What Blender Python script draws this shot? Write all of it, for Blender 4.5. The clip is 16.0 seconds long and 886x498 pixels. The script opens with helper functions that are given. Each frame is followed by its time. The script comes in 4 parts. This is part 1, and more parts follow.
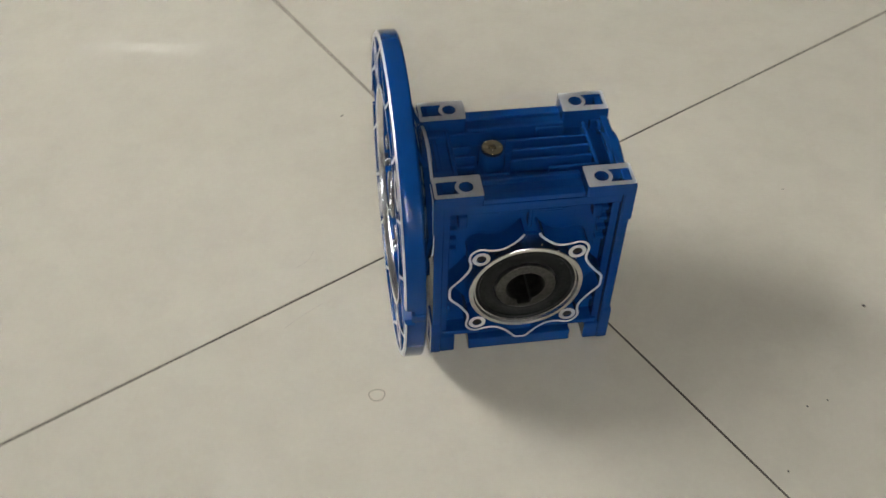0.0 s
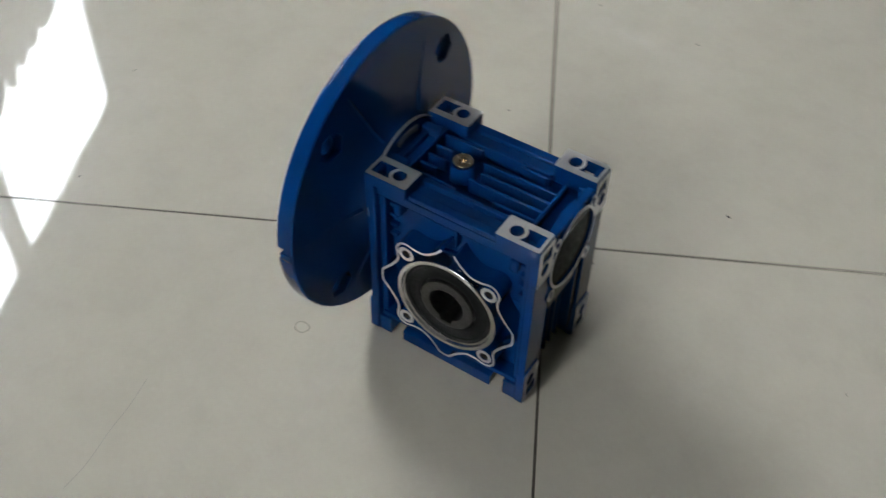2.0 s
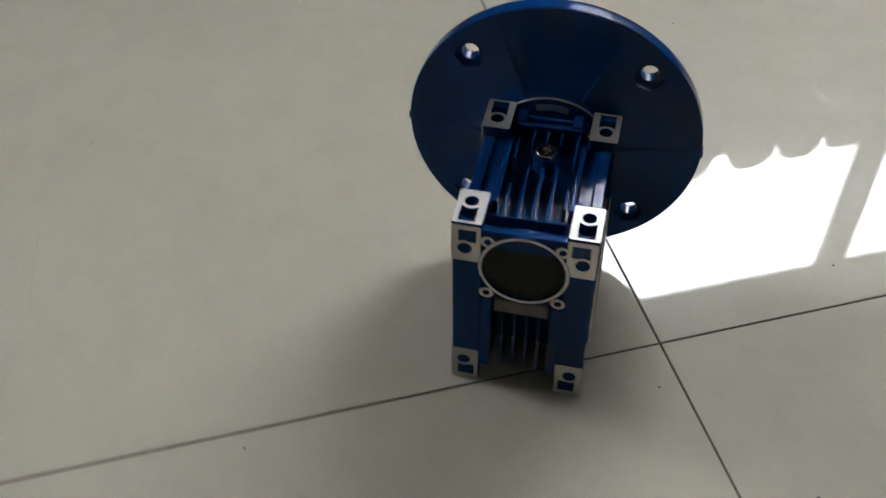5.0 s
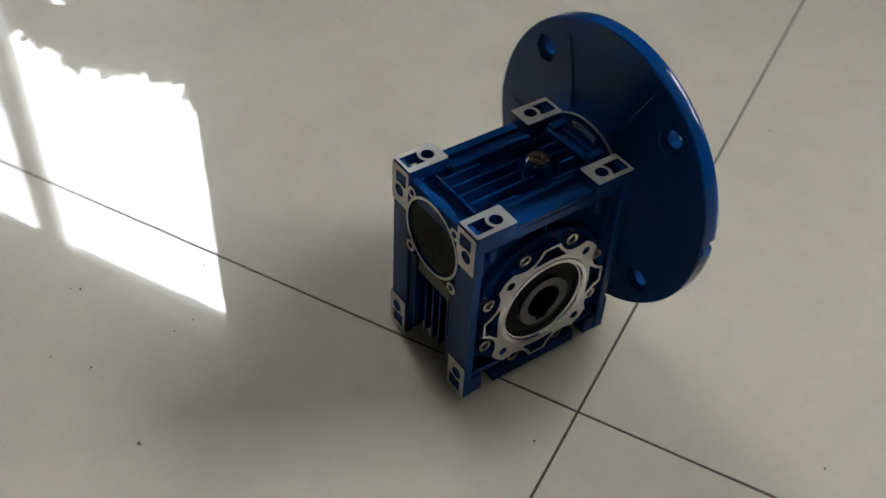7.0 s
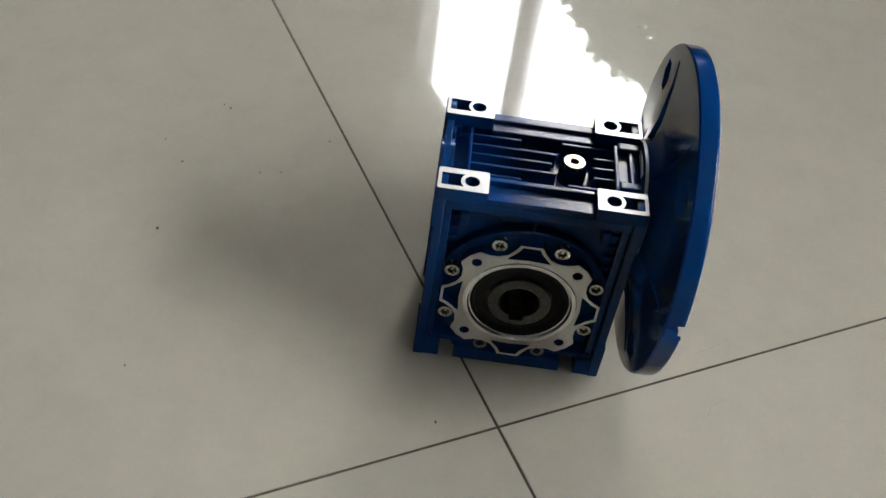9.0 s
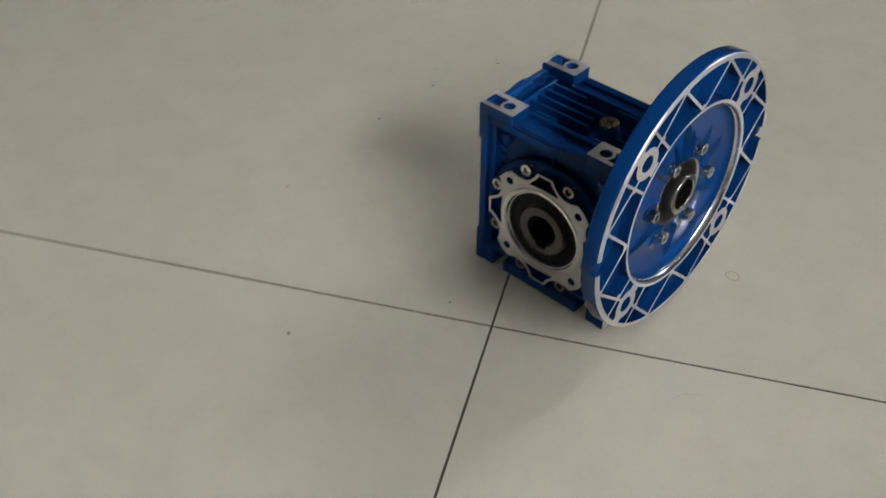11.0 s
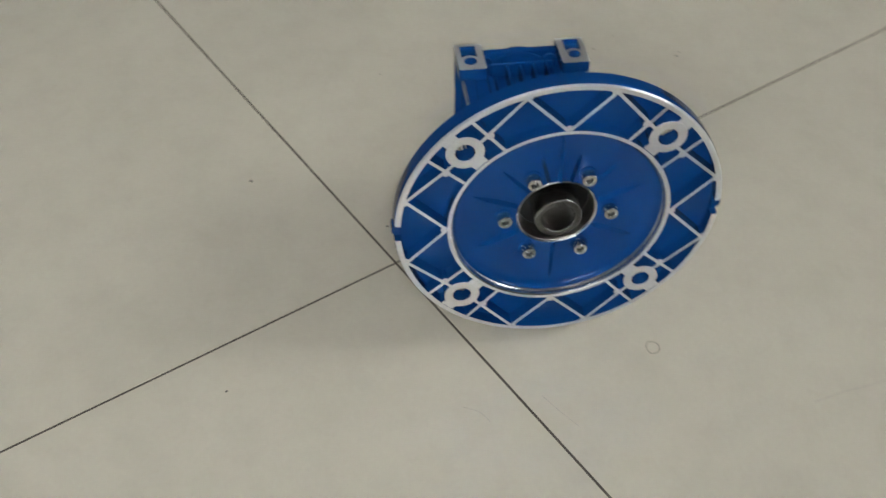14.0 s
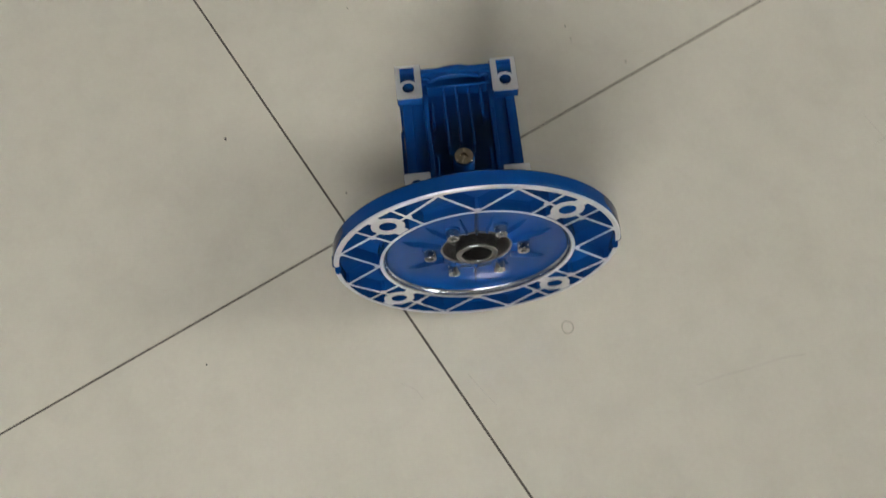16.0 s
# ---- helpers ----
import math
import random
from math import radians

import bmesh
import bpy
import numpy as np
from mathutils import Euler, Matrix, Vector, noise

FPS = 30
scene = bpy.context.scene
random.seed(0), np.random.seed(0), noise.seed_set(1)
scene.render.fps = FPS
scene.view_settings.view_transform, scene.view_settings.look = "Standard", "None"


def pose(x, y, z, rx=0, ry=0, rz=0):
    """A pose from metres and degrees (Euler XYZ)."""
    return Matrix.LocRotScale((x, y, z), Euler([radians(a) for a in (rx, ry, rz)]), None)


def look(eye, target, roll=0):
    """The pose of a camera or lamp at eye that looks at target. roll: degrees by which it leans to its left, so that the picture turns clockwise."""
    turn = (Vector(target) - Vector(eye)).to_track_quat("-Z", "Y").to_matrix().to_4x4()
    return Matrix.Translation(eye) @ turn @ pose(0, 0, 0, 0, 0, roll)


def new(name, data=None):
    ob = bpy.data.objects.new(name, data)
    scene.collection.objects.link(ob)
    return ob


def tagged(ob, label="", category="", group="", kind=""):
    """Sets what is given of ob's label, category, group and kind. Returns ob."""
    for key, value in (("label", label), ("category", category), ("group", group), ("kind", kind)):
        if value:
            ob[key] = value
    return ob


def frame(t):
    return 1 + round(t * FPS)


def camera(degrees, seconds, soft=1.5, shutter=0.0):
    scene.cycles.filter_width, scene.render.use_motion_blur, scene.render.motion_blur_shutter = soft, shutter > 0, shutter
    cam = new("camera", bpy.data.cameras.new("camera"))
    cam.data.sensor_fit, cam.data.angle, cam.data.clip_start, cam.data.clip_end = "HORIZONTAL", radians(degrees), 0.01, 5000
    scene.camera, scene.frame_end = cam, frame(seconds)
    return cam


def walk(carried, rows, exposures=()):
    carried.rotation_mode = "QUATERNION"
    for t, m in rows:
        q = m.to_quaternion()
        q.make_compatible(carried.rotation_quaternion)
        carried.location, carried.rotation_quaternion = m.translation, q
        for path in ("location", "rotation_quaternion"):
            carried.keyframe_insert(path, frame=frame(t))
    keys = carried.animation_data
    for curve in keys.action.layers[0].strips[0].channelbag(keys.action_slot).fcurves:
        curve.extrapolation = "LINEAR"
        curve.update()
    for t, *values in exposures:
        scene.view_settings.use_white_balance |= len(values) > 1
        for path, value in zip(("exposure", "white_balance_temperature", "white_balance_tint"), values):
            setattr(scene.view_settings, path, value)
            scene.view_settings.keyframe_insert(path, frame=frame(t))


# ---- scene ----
cam = camera(46.03, 16.0, soft=1.4, shutter=0.5)
PATH = [
    (0, (-0.1227, -0.4661, 0.5574), (-0.0566, -0.0602, 0.1205), 1.80),
    (0.5, (-0.0184, -0.4655, 0.5485), (-0.0465, -0.0648, 0.1028), -0.03),
    (1, (0.0847, -0.4720, 0.5562), (-0.0062, -0.0690, 0.1212), 0.13),
    (1.5, (0.1603, -0.4471, 0.5679), (0.0020, -0.0663, 0.1320), -0.60),
    (2, (0.2227, -0.4057, 0.5636), (0.0047, -0.0565, 0.1270), 1.64),
    (2.5, (0.2852, -0.3682, 0.5639), (-0.0365, -0.0949, 0.1375), 0.16),
    (3, (0.4128, -0.3078, 0.5817), (0.0324, -0.1157, 0.1594), -1.60),
    (3.5, (0.4585, -0.2271, 0.5902), (0.0599, -0.0842, 0.1651), -0.37),
    (4, (0.4676, -0.1496, 0.5759), (0.0592, -0.0868, 0.1409), 0.50),
    (4.5, (0.4673, -0.0722, 0.5638), (0.0547, -0.0800, 0.1283), 1.08),
    (5, (0.4862, 0.0531, 0.5642), (0.0762, -0.0445, 0.1371), -0.70),
    (5.2, (0.4733, 0.1034, 0.5791), (0.0801, -0.0269, 0.1451), -0.51),
    (5.72, (0.4407, 0.2125, 0.5769), (0.0775, 0.0059, 0.1463), -0.08),
    (6.25, (0.4014, 0.2890, 0.5654), (0.0708, 0.0222, 0.1417), 1.47),
    (6.78, (0.3555, 0.3485, 0.5512), (0.0668, 0.0285, 0.1338), 3.10),
    (7.3, (0.2927, 0.4005, 0.5409), (0.0672, 0.0315, 0.1249), 3.77),
    (7.5, (0.2590, 0.4224, 0.5485), (0.0561, 0.0424, 0.1309), 3.87),
    (8, (0.1806, 0.4432, 0.5205), (0.0678, 0.0337, 0.0966), 3.27),
    (8.5, (0.1184, 0.4566, 0.5148), (0.0594, 0.0381, 0.0889), 7.52),
    (8.7, (0.0988, 0.4674, 0.5186), (0.0552, 0.0419, 0.0978), 8.52),
    (9.22, (0.0247, 0.4904, 0.5213), (0.0477, 0.0599, 0.1040), 8.34),
    (9.75, (-0.0726, 0.5168, 0.5288), (0.0362, 0.0933, 0.1179), 5.80),
    (10.28, (-0.1839, 0.5248, 0.5378), (0.0143, 0.1284, 0.1335), 2.64),
    (10.8, (-0.2870, 0.5036, 0.5454), (-0.0127, 0.1515, 0.1445), 0.59),
    (11, (-0.3307, 0.5040, 0.5435), (-0.0261, 0.1745, 0.1452), -0.19),
    (11.5, (-0.4197, 0.4620, 0.5647), (-0.0669, 0.1844, 0.1666), -2.48),
    (12, (-0.4646, 0.3769, 0.5557), (-0.0908, 0.1445, 0.1480), -2.27),
    (12.5, (-0.5155, 0.3146, 0.5521), (-0.1178, 0.1384, 0.1388), -2.18),
    (13, (-0.5452, 0.2645, 0.5621), (-0.1335, 0.1395, 0.1440), -0.69),
    (13.5, (-0.5217, 0.1867, 0.5555), (-0.1145, 0.0677, 0.1311), 2.70),
    (14, (-0.5278, 0.1263, 0.5424), (-0.1064, 0.0718, 0.1187), 0.24),
    (14.5, (-0.5698, 0.0531, 0.5961), (-0.1328, 0.0747, 0.1855), -2.95),
    (15, (-0.5497, 0.0298, 0.6628), (-0.1385, 0.0553, 0.2266), -4.86),
    (15.5, (-0.4836, 0.0276, 0.7203), (-0.1292, 0.0333, 0.2362), -4.16),
    (16, (-0.3931, 0.0351, 0.7666), (-0.1308, 0.0239, 0.2272), -3.24),
]
EXPOSURES = [(0.0, 0.23, 6700, 10), (1.0, 0.28, 6450, 9), (1.5, 0.18, 6270, 9), (2.5, -0.2, 6250, 9), (3.5, -0.26, 6420, 10),
             (5.0, -0.18, 6400, 9.5), (8.0, -0.12, 6480, 9.5), (11.0, -0.08, 6520, 10), (11.5, 0.2, 6520, 9.5), (12.5, 0.09, 6520, 9),
             (13.5, 0.07, 6540, 8.5), (14.0, 0.01, 6560, 8.5), (14.5, 0.25, 6540, 8.5), (15.0, 0.13, 6560, 8.5), (16.0, 0.08, 6640, 9.5)]
walk(cam, [(t, look(eye, target, roll)) for t, eye, target, roll in PATH], EXPOSURES)

# ---- light ----
TURN = 27.28                      # the tiles and walls stand at this angle to the gearbox
ROOM = Matrix.Rotation(radians(TURN), 4, "Z")
CROSS = Vector((0.0019, 0.0923, 0.0))   # where four tiles meet

world = bpy.data.worlds.new("world")
scene.world = world
world.use_nodes = True
wn = world.node_tree
wsky = wn.nodes.new("ShaderNodeTexSky")
wsky.sky_type = "NISHITA"
wsky.sun_disc = False
wsky.sun_elevation = radians(48)
wsky.sun_rotation = radians(200)
wsky.air_density = 1.4
wsky.dust_density = 4.0
wn.links.new(wsky.outputs[0], wn.nodes["Background"].inputs[0])
wn.nodes["Background"].inputs[1].default_value = 0.12

SKY_LIGHT = 30.0


# ---- materials ----
def material(name):
    m = bpy.data.materials.new(name)
    m.use_nodes = True
    return m, m.node_tree.nodes, m.node_tree.links, m.node_tree.nodes["Principled BSDF"]


def noise_tex(nodes, links, scale, detail=4.0, rough=0.55, coords="Object", stretch=None):
    tc = nodes.new("ShaderNodeTexCoord")
    n = nodes.new("ShaderNodeTexNoise")
    n.inputs["Scale"].default_value = scale
    n.inputs["Detail"].default_value = detail
    n.inputs["Roughness"].default_value = rough
    if stretch:
        mp = nodes.new("ShaderNodeMapping")
        mp.inputs["Scale"].default_value = stretch
        links.new(tc.outputs[coords], mp.inputs[0])
        links.new(mp.outputs[0], n.inputs["Vector"])
    else:
        links.new(tc.outputs[coords], n.inputs["Vector"])
    return n


def ramp(nodes, links, src, stops):
    r = nodes.new("ShaderNodeValToRGB")
    while len(r.color_ramp.elements) < len(stops):
        r.color_ramp.elements.new(0.5)
    for e, (p, c) in zip(r.color_ramp.elements, stops):
        e.position, e.color = p, (*c, 1) if len(c) == 3 else c
    links.new(src, r.inputs[0])
    return r.outputs[0]


def grey(v):
    return (v, v, v)


def bump(nodes, links, bsdf, heights, dist):
    prev = None
    for src, strength in heights:
        b = nodes.new("ShaderNodeBump")
        b.inputs["Strength"].default_value = strength
        b.inputs["Distance"].default_value = dist
        links.new(src, b.inputs["Height"])
        if prev:
            links.new(prev.outputs[0], b.inputs["Normal"])
        prev = b
    links.new(prev.outputs[0], bsdf.inputs["Normal"])


def paint_blue():
    m, n, l, b = material("blue_enamel")
    big = noise_tex(n, l, 22, 3)
    fine = noise_tex(n, l, 1300, 2)
    cast = noise_tex(n, l, 650, 2)
    col = ramp(n, l, big.outputs[0], [(0.3, (0.0013, 0.0265, 0.108)), (0.7, (0.0017, 0.0300, 0.122))])
    l.new(col, b.inputs["Base Color"])
    l.new(ramp(n, l, big.outputs[0], [(0.3, grey(0.05)), (0.7, grey(0.085))]), b.inputs["Roughness"])
    b.inputs["Specular IOR Level"].default_value = 0.19
    bump(n, l, b, [(cast.outputs[0], 0.20), (fine.outputs[0], 0.11)], 0.00015)
    return m


def metal(name, dark, light, rough, scale=160, stretch=None, metallic=1.0, dist=0.0002):
    m, n, l, b = material(name)
    a = noise_tex(n, l, scale, 4, stretch=stretch)
    s = noise_tex(n, l, 30, 3)
    mix = n.new("ShaderNodeMix")
    mix.data_type = "RGBA"
    mix.blend_type = "MULTIPLY"
    mix.inputs[0].default_value = 0.5
    l.new(ramp(n, l, a.outputs[0], [(0.3, dark), (0.7, light)]), mix.inputs[6])
    l.new(ramp(n, l, s.outputs[0], [(0.3, grey(0.75)), (0.65, grey(1.0))]), mix.inputs[7])
    l.new(mix.outputs[2], b.inputs["Base Color"])
    b.inputs["Metallic"].default_value = metallic
    l.new(ramp(n, l, a.outputs[0], [(0.25, grey(rough[0])), (0.75, grey(rough[1]))]), b.inputs["Roughness"])
    if dist:
        bump(n, l, b, [(a.outputs[0], 0.25)], dist)
    return m


def plain(name, dark, light, rough, scale=60, spec=0.5, bumps=0.15, dist=0.0003):
    m, n, l, b = material(name)
    a = noise_tex(n, l, scale, 4)
    f = noise_tex(n, l, scale * 7, 3)
    l.new(ramp(n, l, a.outputs[0], [(0.3, dark), (0.7, light)]), b.inputs["Base Color"])
    l.new(ramp(n, l, f.outputs[0], [(0.3, grey(rough * 0.8)), (0.7, grey(min(1, rough * 1.2)))]), b.inputs["Roughness"])
    b.inputs["Specular IOR Level"].default_value = spec
    bump(n, l, b, [(f.outputs[0], bumps)], dist)
    return m


def tile_material():
    m, n, l, b = material("polished_porcelain")
    geo = n.new("ShaderNodeNewGeometry")
    info = n.new("ShaderNodeObjectInfo")

    def at(scale, detail, rough=0.55):
        t = n.new("ShaderNodeTexNoise")
        t.inputs["Scale"].default_value, t.inputs["Detail"].default_value = scale, detail
        t.inputs["Roughness"].default_value = rough
        l.new(geo.outputs["Position"], t.inputs["Vector"])
        return t.outputs[0]

    cloud = ramp(n, l, at(5.5, 5), [(0.3, (0.415, 0.383, 0.310)), (0.7, (0.446, 0.412, 0.335))])
    grain = ramp(n, l, at(260, 3), [(0.35, grey(0.982)), (0.65, grey(1.0))])
    blot = ramp(n, l, at(28, 4, 0.65), [(0.34, grey(0.955)), (0.56, grey(1.0))])
    tone = ramp(n, l, info.outputs["Random"], [(0.0, grey(0.965)), (1.0, grey(1.0))])
    last = cloud
    for other in (grain, blot, tone):
        mx = n.new("ShaderNodeMix")
        mx.data_type, mx.blend_type = "RGBA", "MULTIPLY"
        mx.inputs[0].default_value = 1.0
        l.new(last, mx.inputs[6])
        l.new(other, mx.inputs[7])
        last = mx.outputs[2]
    l.new(last, b.inputs["Base Color"])
    smear = at(9, 6, 0.7)
    l.new(ramp(n, l, smear, [(0.35, grey(0.001)), (0.75, grey(0.005))]), b.inputs["Roughness"])
    b.inputs["IOR"].default_value = 1.72
    # rough coat: haze of the polish plus imitated bloom round mirrored windows
    b.inputs["Coat Weight"].default_value = 0.2
    b.inputs["Coat Roughness"].default_value = 0.16
    b.inputs["Coat IOR"].default_value = 1.4
    bump(n, l, b, [(at(11, 2), 0.02), (at(900, 2), 0.0006)], 0.0008)
    return m


BLUE = paint_blue()
ALU = metal("machined_aluminium", (0.50, 0.492, 0.47), (0.58, 0.572, 0.548), (0.285, 0.325), 900, metallic=0.72, dist=0)
BRIGHT = metal("turned_aluminium", (0.72, 0.72, 0.72), (0.86, 0.86, 0.86), (0.16, 0.28), 300, dist=0)
STEEL = metal("ground_steel", (0.065, 0.063, 0.058), (0.12, 0.116, 0.108), (0.30, 0.42), 420)
SHAFT = metal("turned_steel", (0.46, 0.455, 0.44), (0.60, 0.595, 0.58), (0.18, 0.26), 420, dist=0)
STEEL_AND_SHADE = metal("bore_steel", (0.05, 0.048, 0.045), (0.10, 0.095, 0.09), (0.35, 0.5), 200)
BORE = metal("turned_bore", (0.22, 0.208, 0.192), (0.32, 0.304, 0.284), (0.34, 0.46), 420, dist=0)
ZINC = metal("zinc_screw", (0.46, 0.47, 0.455), (0.66, 0.67, 0.65), (0.18, 0.30), 700, dist=0)
BRASS = metal("brass_plug", (0.38, 0.315, 0.21), (0.56, 0.49, 0.36), (0.18, 0.30), 300)
RUBBER = plain("black_rubber", (0.006, 0.006, 0.0058), (0.011, 0.011, 0.0105), 0.6, 90, 0.12, bumps=0.03)
CAP = plain("olive_black_cap", (0.0155, 0.0170, 0.0140), (0.023, 0.025, 0.0205), 0.7, 40, 0.13)
DULL = plain("dull_grey_cast", (0.075, 0.075, 0.068), (0.12, 0.12, 0.11), 0.6, 120, 0.3)
GROUT = plain("dark_grout", (0.032, 0.026, 0.019), (0.062, 0.051, 0.038), 0.9, 120)
TILE = tile_material()
# walls and ceiling darkened so that less bounced light fills the shadows
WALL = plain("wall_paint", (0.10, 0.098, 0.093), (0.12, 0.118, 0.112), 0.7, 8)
CEIL = plain("ceiling_paint", (0.17, 0.167, 0.160), (0.20, 0.197, 0.188), 0.8, 8)
LINING = plain("white_lining", (0.40, 0.40, 0.39), (0.46, 0.46, 0.45), 0.5, 30)
FRAME = plain("white_frame", (0.66, 0.66, 0.68), (0.74, 0.74, 0.76), 0.35, 30)
LEAF = plain("leaf_green", (0.030, 0.050, 0.016), (0.060, 0.095, 0.030), 0.6, 30)
WOOD = plain("bark", (0.06, 0.045, 0.03), (0.11, 0.08, 0.055), 0.85, 40)
BOARD = plain("beige_board", (0.46, 0.425, 0.35), (0.50, 0.465, 0.385), 0.5, 40)
SOIL = plain("yard_ground", (0.10, 0.09, 0.07), (0.18, 0.165, 0.13), 0.9, 3)
WHITE = plain("white_lacquer", (0.50, 0.50, 0.58), (0.56, 0.56, 0.64), 0.3, 30)
SPECK = plain("dark_grit", (0.02, 0.02, 0.02), (0.06, 0.05, 0.04), 0.8, 900)
SCRATCH = plain("hairline_scratch", (0.26, 0.235, 0.19), (0.32, 0.295, 0.245), 0.35, 300)
STAIN = plain("ring_stain", (0.20, 0.175, 0.135), (0.26, 0.23, 0.18), 0.35, 300)


def sky_panel(name, strength):
    m, n, l, b = material(name)
    em = n.new("ShaderNodeEmission")
    em.inputs["Strength"].default_value = strength
    cloud = noise_tex(n, l, 0.7, 3)
    l.new(ramp(n, l, cloud.outputs[0], [(0.3, (0.92, 0.95, 1.0)), (0.7, (0.97, 0.985, 1.0))]), em.inputs[0])
    l.new(em.outputs[0], n["Material Output"].inputs[0])
    return m


def screen_material():
    """Half-open grey sheet, added to weaken the daylight through a pane."""
    m, n, l, b = material("insect_screen")
    b.inputs["Base Color"].default_value = (0.10, 0.10, 0.10, 1)
    clear = n.new("ShaderNodeBsdfTransparent")
    mix = n.new("ShaderNodeMixShader")
    mix.inputs[0].default_value = 0.35
    l.new(clear.outputs[0], mix.inputs[1])
    l.new(b.outputs[0], mix.inputs[2])
    l.new(mix.outputs[0], n["Material Output"].inputs[0])
    return m


def lit_cloth(name, dark, light, through_tone, share):
    """Cloth that lets a little daylight through."""
    m = plain(name, dark, light, 0.9, 60)
    n, l = m.node_tree.nodes, m.node_tree.links
    thin = n.new("ShaderNodeBsdfTranslucent")
    thin.inputs[0].default_value = through_tone
    mix = n.new("ShaderNodeMixShader")
    mix.inputs[0].default_value = share
    l.new(n["Principled BSDF"].outputs[0], mix.inputs[1])
    l.new(thin.outputs[0], mix.inputs[2])
    l.new(mix.outputs[0], n["Material Output"].inputs[0])
    return m


CLOTH = lit_cloth("curtain_cloth", (0.26, 0.25, 0.23), (0.36, 0.35, 0.32), (0.30, 0.30, 0.31, 1), 0.25)
LACE = lit_cloth("pale_lace", (0.55, 0.55, 0.54), (0.70, 0.70, 0.69), (0.60, 0.60, 0.61, 1), 0.52)
SCREEN = screen_material()
SKY_OPEN = sky_panel("bright_overcast", SKY_LIGHT)
SKY_FAR = sky_panel("pale_overcast", SKY_LIGHT * 0.8)


# ---- mesh helpers ----
def part(name, bm, mats, parent=None, label="", sharp=35, bevel=0.0, segs=2):
    """Links a bmesh as one mesh object under a thing or a part."""
    me = bpy.data.meshes.new(name)
    bmesh.ops.recalc_face_normals(bm, faces=bm.faces[:])
    bm.to_mesh(me)
    bm.free()
    for m in mats if isinstance(mats, (list, tuple)) else [mats]:
        me.materials.append(m)
    ob = new(name, me)
    finish(ob, sharp, bevel, segs)
    if parent:
        ob.parent = parent
    if label:
        tagged(ob, label)
    return ob


def finish(ob, sharp=35, bevel=0.0, segs=2):
    me = ob.data
    me.polygons.foreach_set("use_smooth", [True] * len(me.polygons))
    me.set_sharp_from_angle(angle=radians(sharp))
    if bevel:
        b = ob.modifiers.new("bevel", "BEVEL")
        b.width, b.segments, b.limit_method, b.angle_limit = bevel, segs, "ANGLE", radians(40)
        b.harden_normals = False


def box(bm, x0, x1, y0, y1, z0, z1, mat=0):
    v = [bm.verts.new((x, y, z)) for x in (x0, x1) for y in (y0, y1) for z in (z0, z1)]
    fs = [bm.faces.new([v[i] for i in q]) for q in ((0, 1, 3, 2), (4, 6, 7, 5), (0, 4, 5, 1), (2, 3, 7, 6), (0, 2, 6, 4), (1, 5, 7, 3))]
    for f in fs:
        f.material_index = mat
    return fs


def circle(r, n=48, cx=0.0, cy=0.0, a0=0.0):
    return [(cx + r * math.cos(a0 + 2 * math.pi * i / n), cy + r * math.sin(a0 + 2 * math.pi * i / n)) for i in range(n)]


def rect(x0, x1, y0, y1, r=0.0, n=4):
    if not r:
        return [(x0, y0), (x1, y0), (x1, y1), (x0, y1)]
    out = []
    for cx, cy, a in ((x1 - r, y0 + r, -90), (x1 - r, y1 - r, 0), (x0 + r, y1 - r, 90), (x0 + r, y0 + r, 180)):
        out += [(cx + r * math.cos(radians(a + 90 * k / n)), cy + r * math.sin(radians(a + 90 * k / n))) for k in range(n + 1)]
    return out


# Axes in which a flat outline (u, v) is drawn and pushed out along the third axis.
UP = Matrix(((1, 0, 0), (0, 1, 0), (0, 0, 1))).to_4x4()
PLUS_X = Matrix(((0, 0, 1), (1, 0, 0), (0, 1, 0))).to_4x4()      # u = y, v = z, out = +x
MINUS_X = Matrix(((0, 0, -1), (1, 0, 0), (0, 1, 0))).to_4x4()    # u = y, v = z, out = -x
PLUS_Y = Matrix(((1, 0, 0), (0, 0, 1), (0, 1, 0))).to_4x4()      # u = x, v = z, out = +y
MINUS_Y = Matrix(((1, 0, 0), (0, 0, -1), (0, 1, 0))).to_4x4()    # u = x, v = z, out = -y


def plate(bm, frame_m, outer, holes, lo, hi, side=0, cap=0, closed_back=True):
    """A flat plate with holes, from lo to hi along the frame's third axis; its front takes the material cap."""
    loops = [outer, *holes]
    tmp = bmesh.new()
    edges = []
    rings = []
    for lp in loops:
        vs = [tmp.verts.new((u, v, hi)) for u, v in lp]
        rings.append(vs)
        edges += [tmp.edges.new((vs[i], vs[(i + 1) % len(vs)])) for i in range(len(vs))]
    bmesh.ops.triangle_fill(tmp, edges=edges, use_beauty=True, use_dissolve=False, normal=(0, 0, 1))
    tmp.verts.index_update()
    tris = [[v.index for v in f.verts] for f in tmp.faces]
    co = [v.co.copy() for v in tmp.verts]
    tmp.free()
    top = [bm.verts.new(frame_m @ c) for c in co]
    bot = [bm.verts.new(frame_m @ Vector((c.x, c.y, lo))) for c in co]
    for t in tris:
        f = bm.faces.new([top[i] for i in t])
        f.material_index = cap
        if closed_back:
            f = bm.faces.new([bot[i] for i in reversed(t)])
            f.material_index = side
    k = 0
    for lp in loops:
        m = len(lp)
        for i in range(m):
            a, b = k + i, k + (i + 1) % m
            f = bm.faces.new((top[a], top[b], bot[b], bot[a]))
            f.material_index = side
        k += m


